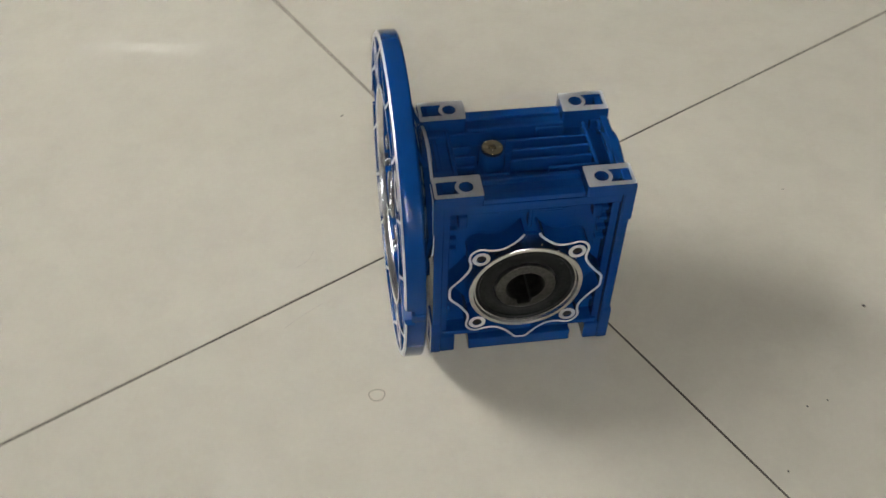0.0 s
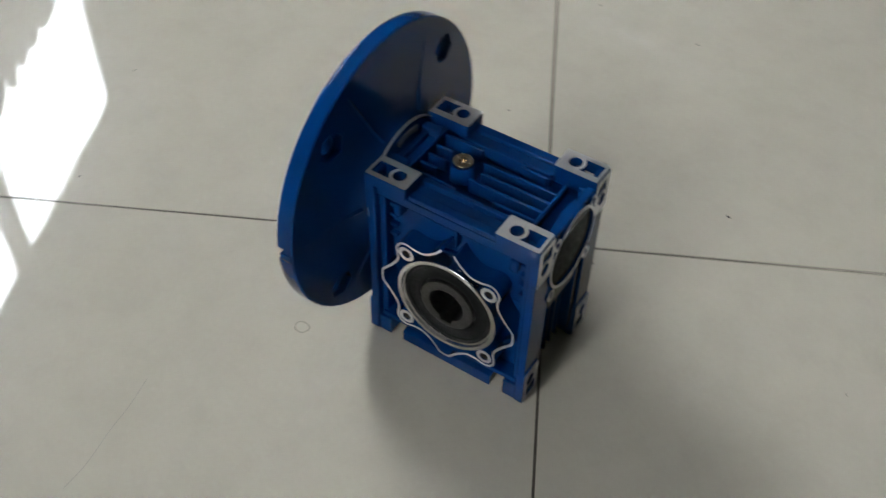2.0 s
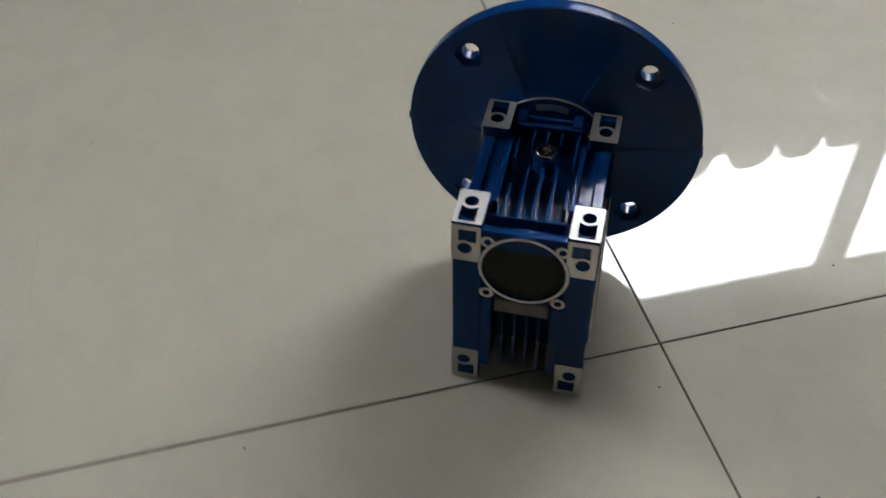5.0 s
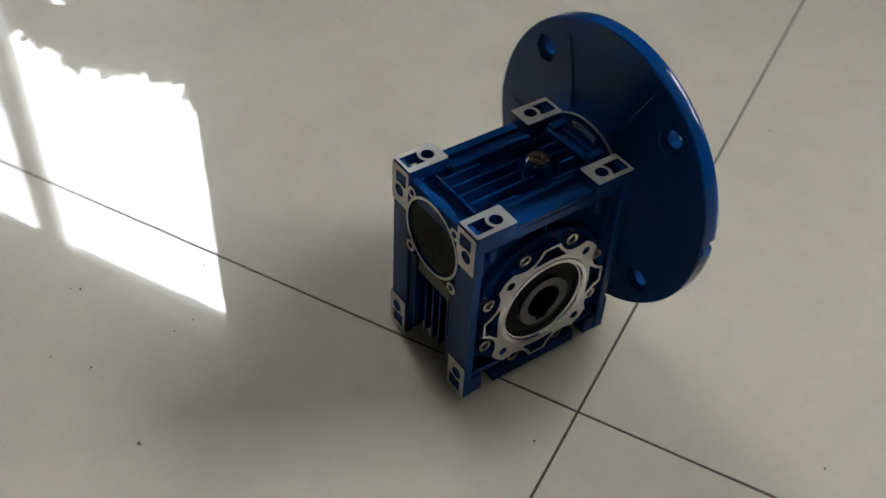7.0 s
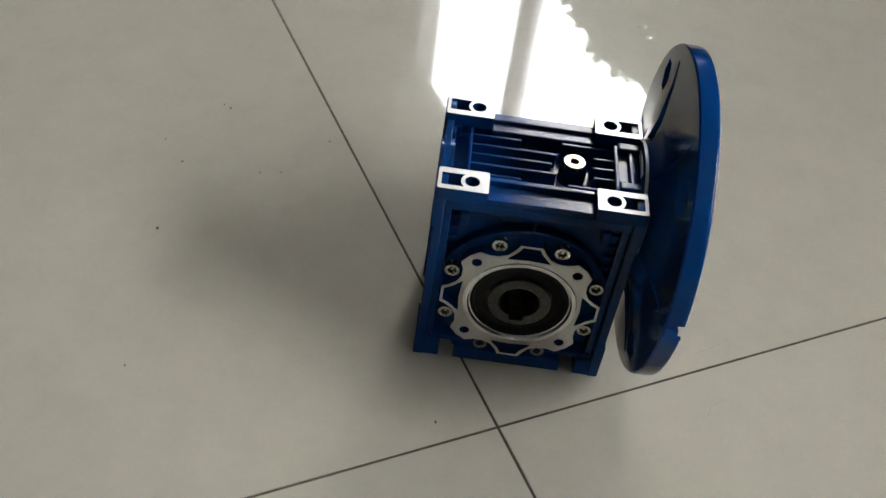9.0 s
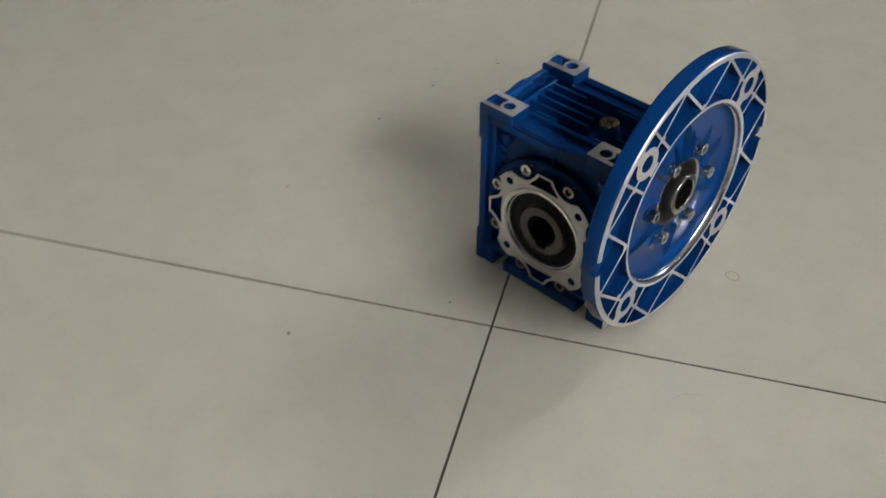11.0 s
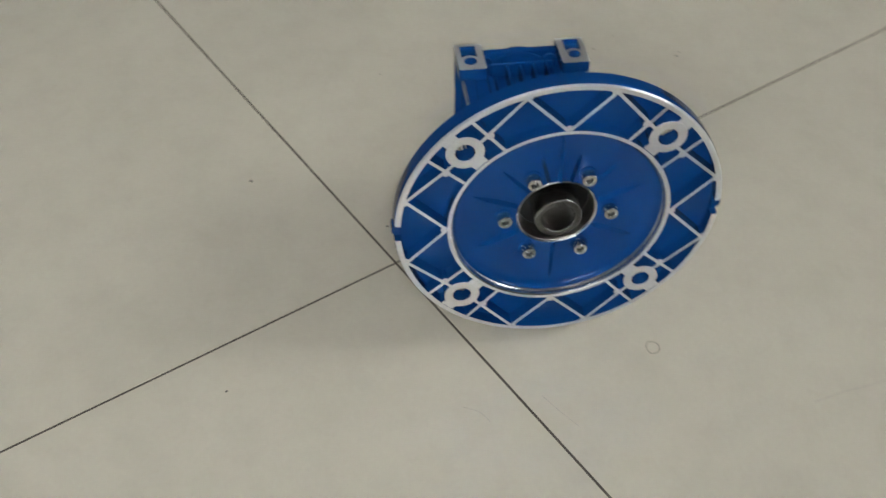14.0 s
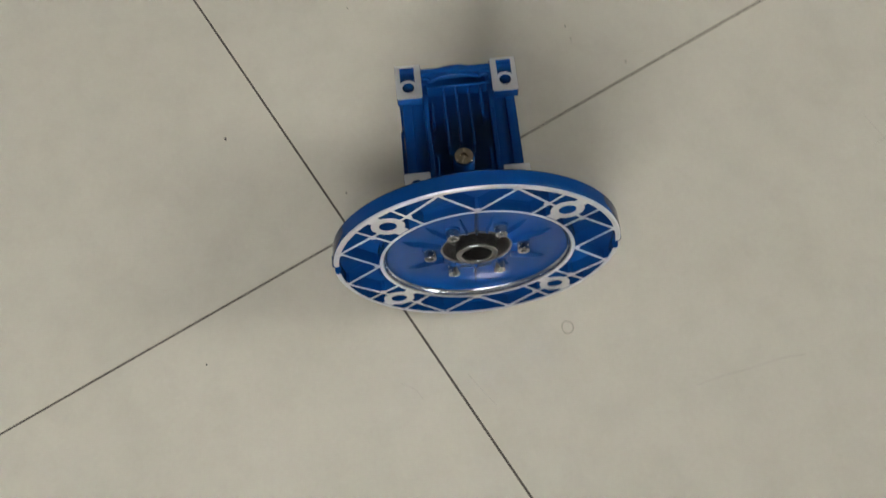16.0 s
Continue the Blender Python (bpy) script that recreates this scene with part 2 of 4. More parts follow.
def lathe(bm, frame_m, cx, cy, profile, n=96, mats=None):
    """A turned body round (cx, cy): profile of (radius, height along the third axis)."""
    rows = []
    for r, h in profile:
        if r < 1e-6:
            rows.append([bm.verts.new(frame_m @ Vector((cx, cy, h)))])
        else:
            rows.append([bm.verts.new(frame_m @ Vector((cx + r * math.cos(2 * math.pi * i / n), cy + r * math.sin(2 * math.pi * i / n), h))) for i in range(n)])
    for k in range(len(rows) - 1):
        a, b = rows[k], rows[k + 1]
        for i in range(n):
            j = (i + 1) % n
            q = [a[i % len(a)], a[j % len(a)], b[j % len(b)], b[i % len(b)]]
            q = [v for m, v in enumerate(q) if v not in q[:m]]
            if len(q) > 2:
                f = bm.faces.new(q)
                f.material_index = mats[k] if mats else 0


def strip(bm, frame_m, line, width, lo, hi, side=0, cap=0, closed=False):
    """A thin wall of even width along a flat line."""
    pts = [Vector(p) for p in line]
    n = len(pts)
    left, right = [], []
    for i, p in enumerate(pts):
        a = pts[(i - 1) % n] if closed or i else pts[i]
        b = pts[(i + 1) % n] if closed or i < n - 1 else pts[i]
        d = (b - a).normalized()
        w = Vector((-d.y, d.x)) * width / 2
        left.append(p + w)
        right.append(p - w)
    def ring(src, h):
        return [bm.verts.new(frame_m @ Vector((q.x, q.y, h))) for q in src]
    lt, rt, lb, rb = ring(left, hi), ring(right, hi), ring(left, lo), ring(right, lo)
    last = n if closed else n - 1
    for i in range(last):
        j = (i + 1) % n
        for q, mt in (((lt[i], lt[j], rt[j], rt[i]), cap), ((lt[i], lb[i], lb[j], lt[j]), side), ((rt[i], rt[j], rb[j], rb[i]), side), ((lb[i], rb[i], rb[j], lb[j]), side)):
            bm.faces.new(q).material_index = mt
    if not closed:
        for i in (0, n - 1):
            bm.faces.new((lt[i], rt[i], rb[i], lb[i])).material_index = side


def smooth_line(points, closed=False, k=5):
    """Points strung on a smooth curve."""
    pts = [Vector(p) for p in points]
    n = len(pts)
    out = []
    for i in range(n if closed else n - 1):
        p0 = pts[(i - 1) % n] if closed or i else pts[i]
        p1, p2 = pts[i], pts[(i + 1) % n]
        p3 = pts[(i + 2) % n] if closed or i + 2 < n else p2
        for s in range(k):
            t = s / k
            out.append(0.5 * ((2 * p1) + (p2 - p0) * t + (2 * p0 - 5 * p1 + 4 * p2 - p3) * t * t + (3 * p1 - p0 - 3 * p2 + p3) * t ** 3))
    if not closed:
        out.append(pts[-1])
    return out


def carved(ob, cutter_bm):
    """Cuts a closed shape out of an object's mesh, for good."""
    me = bpy.data.meshes.new("cutter")
    cutter_bm.to_mesh(me)
    cutter_bm.free()
    tool = new("cutter", me)
    mod = ob.modifiers.new("cut", "BOOLEAN")
    mod.operation, mod.object, mod.solver = "DIFFERENCE", tool, "EXACT"
    bpy.context.view_layer.update()
    made = bpy.data.meshes.new_from_object(ob.evaluated_get(bpy.context.evaluated_depsgraph_get()))
    ob.modifiers.remove(mod)
    made.name = ob.data.name
    ob.data = made
    bpy.data.objects.remove(tool)
    finish(ob)
    return ob


def thing(name, label, category, at=(0, 0, 0), group="", kind=""):
    ob = new(name)
    ob.location = at
    ob.empty_display_size = 0.05
    return tagged(ob, label, category, group, kind)

# ---- the room ----
WALL_U = -1.38
U1, V0, V1, HIGH = 7.0, -7.4, 6.4, 3.3


def placed(ob):
    ob.matrix_world = ROOM @ ob.matrix_world
    return ob


WINDOWS = [  # v from, v to, sill, head, mullion from, mullion to
    (0.664, 2.238, 0.72, 1.718, 1.436, 1.536),
    (-3.020, -1.512, 0.72, 2.165, -2.345, -2.248),
]

bm = bmesh.new()
EDGE = 0.08                 # width of the window frames
STREAK_SLITS = [(2.515, 1.25, 2.98, 0.007), (-3.250, 2.30, 3.00, 0.007), (-3.905, 2.48, 3.10, 0.005)]   # v, from, to, half width
holes = [rect(a - EDGE, b + EDGE, s - EDGE, h + EDGE) for a, b, s, h, _, _ in WINDOWS] + [rect(v - 0.13, v + 0.13, lo - 0.02, hi + 0.02) for v, lo, hi, w in STREAK_SLITS]
FACE_U = Matrix(((0, 0, 1), (1, 0, 0), (0, 1, 0))).to_4x4()
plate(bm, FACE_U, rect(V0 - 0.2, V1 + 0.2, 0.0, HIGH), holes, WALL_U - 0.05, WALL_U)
placed(tagged(part("wall_west", bm, WALL), "wall with window openings, darkened to cut bounced light", "wall", kind="structure"))
# unseen walls, far off and dark so little light comes back
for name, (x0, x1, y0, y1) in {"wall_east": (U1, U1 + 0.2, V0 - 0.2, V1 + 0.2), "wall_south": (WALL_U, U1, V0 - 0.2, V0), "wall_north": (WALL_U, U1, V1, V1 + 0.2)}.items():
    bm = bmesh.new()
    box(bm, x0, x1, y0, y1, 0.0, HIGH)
    placed(tagged(part(name, bm, WALL), "unseen wall, darkened to cut bounced light", "wall", kind="structure"))
bm = bmesh.new()
box(bm, WALL_U - 0.05, U1 + 0.2, V0 - 0.2, V1 + 0.2, HIGH, HIGH + 0.15)
placed(tagged(part("ceiling", bm, CEIL), "unseen ceiling, darkened to cut bounced light", "ceiling", kind="structure"))


def window(k, a, b, s, h, m0, m1):
    base = thing("window_%d" % k, "white framed window with two bright panes", "window", kind="structure")
    u0, u1 = WALL_U - (0.012 if k == 1 else 0.034), WALL_U + 0.003
    if k == 2:
        # deep white lining round the opening, and an added screen that dims the far pane
        bm = bmesh.new()
        plate(bm, FACE_U, rect(a - EDGE + 0.001, b + EDGE - 0.001, s - EDGE + 0.001, h + EDGE - 0.001), [rect(a - 0.004, b + EDGE - 0.006, s - 0.004, h + 0.030)], u1 + 0.0005, u1 + 0.060)
        part("lining", bm, LINING, base, "white painted window lining", bevel=0.003)
        bm = bmesh.new()
        box(bm, u0 - 0.012, u0 - 0.010, a - 0.01, m0 + 0.02, s - 0.01, h + 0.01)
        part("insect_screen", bm, SCREEN, base, "added grey screen that dims the far pane")
    h += 0.005
    bm = bmesh.new()
    plate(bm, FACE_U, rect(a - EDGE + 0.001, b + EDGE - 0.001, s - EDGE + 0.001, h + EDGE - 0.006), [rect(a, m0, s, h), rect(m1, b, s, h)], u0, u1)
    part("window_frame", bm, FRAME, base, bevel=0.004)
    bm = bmesh.new()
    box(bm, u1 + 0.001, u1 + 0.012, m0 + 0.03, m1 - 0.03, s, h)
    part("mullion_cover", bm, FRAME, base, bevel=0.003)
    for c0, c1 in ((a, m0), (m1, b)):
        bm = bmesh.new()
        box(bm, u0 + 0.005, u0 + 0.009, c0, c1, s, h)
        g = part("pane", bm, GLASS, base)
        g.visible_shadow = False
    bm = bmesh.new()
    box(bm, u1 + 0.001, u1 + 0.09, a - EDGE, b + EDGE, s - EDGE - 0.031, s - EDGE - 0.001)
    part("window_sill", bm, FRAME, base, bevel=0.004)
    placed(base)


GLASS, gn, gl, gb = material("window_glass")
gb.inputs["Base Color"].default_value = (1, 1, 1, 1)
gb.inputs["Transmission Weight"].default_value = 1.0
gb.inputs["Roughness"].default_value = 0.0
gb.inputs["IOR"].default_value = 1.02
for k, w in enumerate(WINDOWS):
    window(k + 1, *w)
def streak_pane(name, tone):
    m, n, l, b = material(name)
    b.inputs["Base Color"].default_value = (tone, tone, tone, 1)
    b.inputs["Transmission Weight"].default_value = 1.0
    b.inputs["Roughness"].default_value = 0.0
    b.inputs["IOR"].default_value = 1.02
    return m


# tints that only set how bright the streaks come out
STREAK_GLASS, STREAK_GLASS_PALE = streak_pane("smoked_glass", 0.20), streak_pane("pale_smoked_glass", 0.42)
# made-up slits of sky, there to mirror as pale streaks in the floor
for k, (v, lo, hi, w) in enumerate(STREAK_SLITS):
    base = thing("window_%d" % (k + 3), "made-up slit opening that mirrors as a pale streak in the floor", "window", kind="structure")
    bm = bmesh.new()
    box(bm, WALL_U - 0.010, WALL_U - 0.007, v - 0.129, v + 0.129, lo - 0.019, hi + 0.019)
    g = part("pane", bm, STREAK_GLASS if v > 0 else STREAK_GLASS_PALE, base)
    g.visible_shadow = False
    for a, b in ((v - 0.129, v - w), (v + w, v + 0.129)):
        bm = bmesh.new()
        box(bm, WALL_U - 0.006, WALL_U - 0.003, a, b, lo - 0.019, hi + 0.019)
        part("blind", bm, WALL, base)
    for z0, z1 in ((lo - 0.019, lo), (hi, hi + 0.019)):
        bm = bmesh.new()
        box(bm, WALL_U - 0.006, WALL_U - 0.003, v - w, v + w, z0, z1)
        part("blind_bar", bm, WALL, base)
    placed(base)

# half curtain with a scalloped top across the lower part of the first window
tops = [(0.58, 1.172), (0.885, 1.172)]
for v0, v1, high in ((0.884, 0.988, 0.080), (1.036, 1.166, 0.072), (1.178, 1.300, 0.068), (1.308, 1.440, 0.060), (1.466, 1.660, 0.090), (1.672, 1.740, 0.076), (1.752, 1.822, 0.060), (1.832, 1.905, 0.055),
                     (1.915, 2.040, 0.050), (2.050, 2.190, 0.045)):
    for k in range(11):
        t = radians(183 - 18.6 * k)
        tops.append(((v0 + v1) / 2 + (v1 - v0) / 2 * math.cos(t) * (1 + 0.08 * math.sin(t)), 1.170 + high * abs(math.sin(t)) ** 0.6))
tops += [(2.235, 1.20), (2.235, 0.52), (0.58, 0.52)]
swag = smooth_line([(1.190, 0.962), (1.258, 1.028), (1.320, 1.058), (1.400, 1.056), (1.470, 1.052), (1.540, 1.090), (1.545, 1.118), (1.470, 1.078), (1.400, 1.076), (1.315, 1.078), (1.248, 1.044)], True)
bm = bmesh.new()
plate(bm, FACE_U, list(reversed(tops)), [swag], WALL_U + 0.018, WALL_U + 0.022)
half = part("half_curtain", bm, CLOTH)
bm = bmesh.new()
plate(bm, FACE_U, swag, [], WALL_U + 0.0185, WALL_U + 0.0205)
part("lace_swag", bm, LACE, half, "thin pale lace let into the cloth")
placed(tagged(half, "grey-beige half curtain with scalloped top before the window", "curtain"))

# leafy shrubs outside the second window
rng = random.Random(4)


def shrub(v0, v1, top0, top1, label):
    base = thing("shrub", label, "shrub", group="shrubs outside the window")
    bm = bmesh.new()
    mid = (v0 + v1) / 2
    for k in range(5):
        b = v0 + (v1 - v0) * (k + 0.5) / 5
        ring0 = [bm.verts.new((WALL_U - 0.62 + 0.03 * math.cos(a), mid + (b - mid) * 0.3 + 0.03 * math.sin(a), -0.05)) for a in np.linspace(0, 2 * math.pi, 7)[:-1]]
        ring1 = [bm.verts.new((WALL_U - 0.60 + 0.008 * math.cos(a), b + 0.008 * math.sin(a), top0 * 0.8)) for a in np.linspace(0, 2 * math.pi, 7)[:-1]]
        for i in range(6):
            bm.faces.new((ring0[i], ring0[(i + 1) % 6], ring1[(i + 1) % 6], ring1[i]))
    part("trunk", bm, WOOD, base)
    verts, faces = [], []
    for _ in range(9000):
        f = rng.random()
        v = v0 + (v1 - v0) * f
        top = top0 + (top1 - top0) * f + 0.045 * math.sin(v * 9.1) + 0.035 * math.sin(v * 31 + 1) + 0.02 * math.sin(v * 67)
        z = top - (rng.random() ** 2.2) * 1.5
        c = Vector((WALL_U - 0.60 + rng.uniform(-0.06, 0.06), v + rng.uniform(-0.05, 0.05), z + rng.uniform(-0.04, 0.012)))
        size = rng.uniform(0.014, 0.032)
        e = Euler((rng.uniform(0, 6.3), rng.uniform(0, 6.3), rng.uniform(0, 6.3)))
        k = len(verts)
        for q in ((-0.5, 0, 0), (0, -0.32, 0.06), (0.6, 0, 0), (0, 0.32, 0.06)):
            w = Vector(q) * size * 2
            w.rotate(e)
            verts.append(c + w)
        faces.append((k, k + 1, k + 2, k + 3))
    me = bpy.data.meshes.new("crown")
    me.from_pydata(verts, [], faces)
    me.materials.append(LEAF)
    cr = new("crown", me)
    cr.parent = base
    placed(base)


shrub(-3.05, -1.75, 1.80, 1.72, "dense dark green shrub outside the window")
shrub(-4.60, -3.02, 1.70, 1.80, "taller dark green shrub outside the window")

# bright overcast sky outside each window
for a, b, low, top, m, out in ((0.20, 3.4, 0.35, 3.6, SKY_OPEN, 0.30), (-7.2, -1.0, 0.2, 5.4, SKY_FAR, 0.85)):
    bm = bmesh.new()
    u = WALL_U - out
    bm.faces.new([bm.verts.new(p) for p in ((u, a, low), (u, b, low), (u, b, top), (u, a, top))])
    placed(tagged(part("backdrop_sky", bm, m), "bright white overcast sky outside the window", "sky", kind="structure"))
bm = bmesh.new()
box(bm, WALL_U - 40, WALL_U - 0.06, -40, 40, -0.25, -0.05)
placed(tagged(part("ground", bm, SOIL), "bare earth yard outside the windows", "ground", kind="structure"))


# ---- floor of large tiles ----
bm = bmesh.new()
box(bm, WALL_U, U1, V0, V1, -0.06, -0.0005)
grout = placed(tagged(part("floor", bm, GROUT), "polished beige porcelain tiles with thin dark joints", "floor", kind="structure"))
PITCH, GAP = 0.8, 0.0019
cross_uv = ROOM.inverted() @ CROSS
tile_meshes = {}
for i in range(-3, 10):
    for j in range(-11, 9):
        u0, u1 = cross_uv.x + i * PITCH + GAP / 2, cross_uv.x + (i + 1) * PITCH - GAP / 2
        v0, v1 = cross_uv.y + j * PITCH + GAP / 2, cross_uv.y + (j + 1) * PITCH - GAP / 2
        u0, u1, v0, v1 = max(u0, WALL_U), min(u1, U1), max(v0, V0), min(v1, V1)
        if u1 - u0 < 0.02 or v1 - v0 < 0.02:
            continue
        key = (round(u1 - u0, 3), round(v1 - v0, 3))
        if key not in tile_meshes:
            bm = bmesh.new()
            hu, hv, c = (u1 - u0) / 2, (v1 - v0) / 2, 0.00012
            lo = [bm.verts.new((x, y, -0.010)) for x, y in ((-hu, -hv), (hu, -hv), (hu, hv), (-hu, hv))]
            mid = [bm.verts.new((x, y, -c)) for x, y in ((-hu, -hv), (hu, -hv), (hu, hv), (-hu, hv))]
            hi = [bm.verts.new((x, y, 0)) for x, y in ((-hu + c, -hv + c), (hu - c, -hv + c), (hu - c, hv - c), (-hu + c, hv - c))]
            for a, b in ((lo, mid), (mid, hi)):
                for k in range(4):
                    bm.faces.new((a[k], a[(k + 1) % 4], b[(k + 1) % 4], b[k]))
            bm.faces.new(hi)
            me = bpy.data.meshes.new("tile")
            bm.to_mesh(me)
            bm.free()
            me.materials.append(TILE)
            tile_meshes[key] = me
        t = new("tile", tile_meshes[key])
        t.parent = grout
        t.location = ((u0 + u1) / 2, (v0 + v1) / 2, 0)

# ---- the worm gearbox ----
box_ob = thing("worm_gearbox", "blue enamelled worm gearbox with bare machined faces standing on the tiles", "gearbox")
WZ, OZ, FY = 0.111, 0.0605, -0.0018     # heights of the input and output axes; sideways place of the input axis


def screw(name, frame_m, u, v, lo, r, h, socket, parent, mat, n=20):
    """A round head with a hexagon socket."""
    bm = bmesh.new()
    star = [(u + rr * math.cos(radians(15 * i)), v + rr * math.sin(radians(15 * i))) for i in range(24) for rr in (socket * (1.12 if i % 4 < 2 else 0.86),)]
    plate(bm, frame_m, circle(r, n, u, v), [star], lo, lo + h, 0, 0)
    # dark metal puts the socket's shade into its floor
    lathe(bm, frame_m, u, v, [(0.0, lo + h * 0.70), (socket * 0.45, lo + h * 0.70), (socket * 0.55, lo + h * 0.55), (socket * 1.2, lo + h * 0.55)], 12, [0, 1, 1])
    return part(name, bm, [mat, STEEL_AND_SHADE], parent, bevel=r * 0.14)


# cast body
bm = bmesh.new()
plate(bm, PLUS_Y, rect(-0.0520, 0.0300, 0.0130, 0.1280), [circle(0.0196, 64, 0.0, OZ)], -0.0300, 0.0300)
for sy, fr in ((-1, MINUS_Y), (1, PLUS_Y)):
    lathe(bm, fr, 0.0, OZ, [(0.0196, 0.0290), (0.0196, 0.0330), (0.0372, 0.0330), (0.0372, 0.0290)], 72)
lathe(bm, UP, -0.0185, 0.0008, [(0.0, 0.1390), (0.0071, 0.1390), (0.0077, 0.1382), (0.0086, 0.1275)], 32)
housing = part("housing", bm, BLUE, box_ob, "blue enamelled cast housing", bevel=0.0008, segs=3)


def blocks(name, boxes, parent, bevel=0.0008):
    bm = bmesh.new()
    for b in boxes:
        box(bm, *b)
    return part(name, bm, BLUE, parent, bevel=bevel, segs=3)


def span(s, a, b):
    return sorted((s * a, s * b))


for sx in (-1, 1):
    for sy in (-1, 1):
        # corner post with its inner step and foot
        post = blocks("corner_post", [
            (*span(sx, 0.0535, 0.0592), *span(sy, 0.0250, 0.0430), 0.0008, 0.1425),
            (*span(sx, 0.0490, 0.0537), *span(sy, 0.0240, 0.0385), 0.0100, 0.1360),
            (*span(sx, 0.0440, 0.0536), *span(sy, 0.0260, 0.0424), 0.0008, 0.0150),
            (*span(sx, 0.0430, 0.0540), *span(sy, 0.0255, 0.0297), 0.0130, 0.1278)], box_ob)
        # ladder of small casting steps beside each post
        for z, x0 in ((0.088, 0.0440), (0.0965, 0.0440), (0.105, 0.0440), (0.1135, 0.0440), (0.030, 0.0465), (0.0385, 0.0465), (0.047, 0.0465)):
            blocks("casting_step", [(*span(sx, x0, 0.0495), *span(sy, 0.0285, 0.0335), z, z + 0.0028)], post, 0.0006)
        blocks("casting_lug", [(*span(sx, 0.0385, 0.0440), *span(sy, 0.0285, 0.0375), 0.1120, 0.1215)], post, 0.0012)
for sy in (-1, 1):
    # rail along the top edge, with lower ledges under it
    rail = blocks("top_rail", [(-0.0536, 0.0536, *span(sy, 0.0290, 0.0408), 0.1268, 0.1335)], box_ob)
    blocks("outer_lip", [(-0.0306, 0.0306, *span(sy, 0.0338, 0.0406), 0.1334, 0.1372)], rail)
    blocks("inner_lip", [(-0.0306, 0.0306, *span(sy, 0.0214, 0.0252), 0.1260, 0.1384)], rail)
    blocks("gutter", [(-0.0306, 0.0306, *span(sy, 0.0250, 0.0340), 0.1260, 0.1350)], rail)
    blocks("ledge", [(-0.0255, 0.0255, *span(sy, 0.0290, 0.0362), 0.1215, 0.1269)], rail)
    blocks("ledge", [(-0.0190, 0.0210, *span(sy, 0.0290, 0.0335), 0.1170, 0.1216)], rail)
    blocks("web", [(-0.0010, 0.0014, *span(sy, 0.0290, 0.0360), 0.1070, 0.1225)], rail)
    # foot bar between the slots
    blocks("foot_bar", [(-0.0345, 0.0345, *span(sy, 0.0250, 0.0424), 0.0010, 0.0105), (-0.0520, 0.0520, *span(sy, 0.0270, 0.0405), 0.0148, 0.0185)], box_ob)
# cross walls of the lid
blocks("cross_wall", [(0.0541, 0.0590, -0.0252, 0.0252, 0.1260, 0.1396)], box_ob)
blocks("cross_wall", [(0.0418, 0.0440, -0.0216, 0.0216, 0.1270, 0.1388), (0.0430, 0.0545, -0.0216, 0.0216, 0.1255, 0.1312)], box_ob)
blocks("cross_wall", [(-0.0448, -0.0424, -0.0216, 0.0216, 0.1270, 0.1404)], box_ob)
for y0, y1 in ((-0.0232, -0.0165), (0.0130, 0.0197)):
    blocks("saddle_bar", [(-0.0575, -0.0446, y0, y1, 0.1262, 0.1418)], box_ob, 0.0012)
blocks("saddle_bar", [(-0.0540, -0.0512, -0.0166, 0.0131, 0.1262, 0.1398)], box_ob)
# round shoulder before the flange, with a bare strip at its top
bm = bmesh.new()
lathe(bm, MINUS_X, FY, WZ, [(0.0, 0.0574), (0.0372, 0.0574), (0.0384, 0.0580), (0.0386, 0.0597)], 96)
shoulder = part("input_shoulder", bm, BLUE, box_ob)
bm = bmesh.new()
plate(bm, PLUS_X, [(FY + r * math.cos(radians(a)), WZ + r * math.sin(radians(a))) for r, arc in ((0.0362, range(72, 109, 4)), (0.0318, range(108, 71, -4))) for a in arc], [], -0.0580, -0.0570)
part("bare_strip", bm, ALU, shoulder, "bare machined strip")
blocks("saddle_floor", [(-0.0576, -0.0446, -0.0230, 0.0230, 0.1255, 0.1366)], box_ob)
# cooling ribs of the lid
for y, x0, x1, t in ((-0.0167, 0.0130, 0.0420, 0.138), (-0.0078, -0.0085, 0.0420, 0.1378), (0.0011, -0.0055, 0.0420, 0.1378), (0.0100, -0.0085, 0.0420, 0.1378),
                     (0.0190, 0.0122, 0.0300, 0.138), (-0.0187, -0.0424, -0.0115, 0.138), (0.0190, -0.0424, -0.0150, 0.138),
                     (-0.0098, -0.0424, -0.0305, 0.1372), (-0.0010, -0.0424, -0.0290, 0.1372), (0.0080, -0.0424, -0.0305, 0.1372)):
    blocks("cooling_rib", [(x0, x1, y - 0.0010, y + 0.0010, 0.1275, t)], box_ob, 0.0006)
# end wall under the round opening, with upright fins
blocks("end_wall", [(0.0430, 0.0560, -0.0262, 0.0262, 0.0802, 0.1285)], box_ob)
blocks("end_block", [(0.0290, 0.0440, -0.0300, 0.0300, 0.0800, 0.1280)], box_ob)
blocks("end_step", [(0.0290, 0.0545, -0.0175, 0.0175, 0.0690, 0.0801)], box_ob)
for sy in (-1, 1):
    blocks("side_block", [(0.0290, 0.0440, *span(sy, 0.0185, 0.0300), 0.0130, 0.0801)], box_ob)
    blocks("end_pillar", [(0.0438, 0.0575, *span(sy, 0.0185, 0.0296), 0.0132, 0.0800)], box_ob)
for y in (-0.0120, -0.0040, 0.0040, 0.0120):
    blocks("end_fin", [(0.0292, 0.0535, y - 0.0010, y + 0.0010, 0.0130, 0.0691)], box_ob, 0.0006)
blocks("input_wall", [(-0.0592, -0.0519, -0.0262, 0.0262, 0.0700, 0.1290)], box_ob)


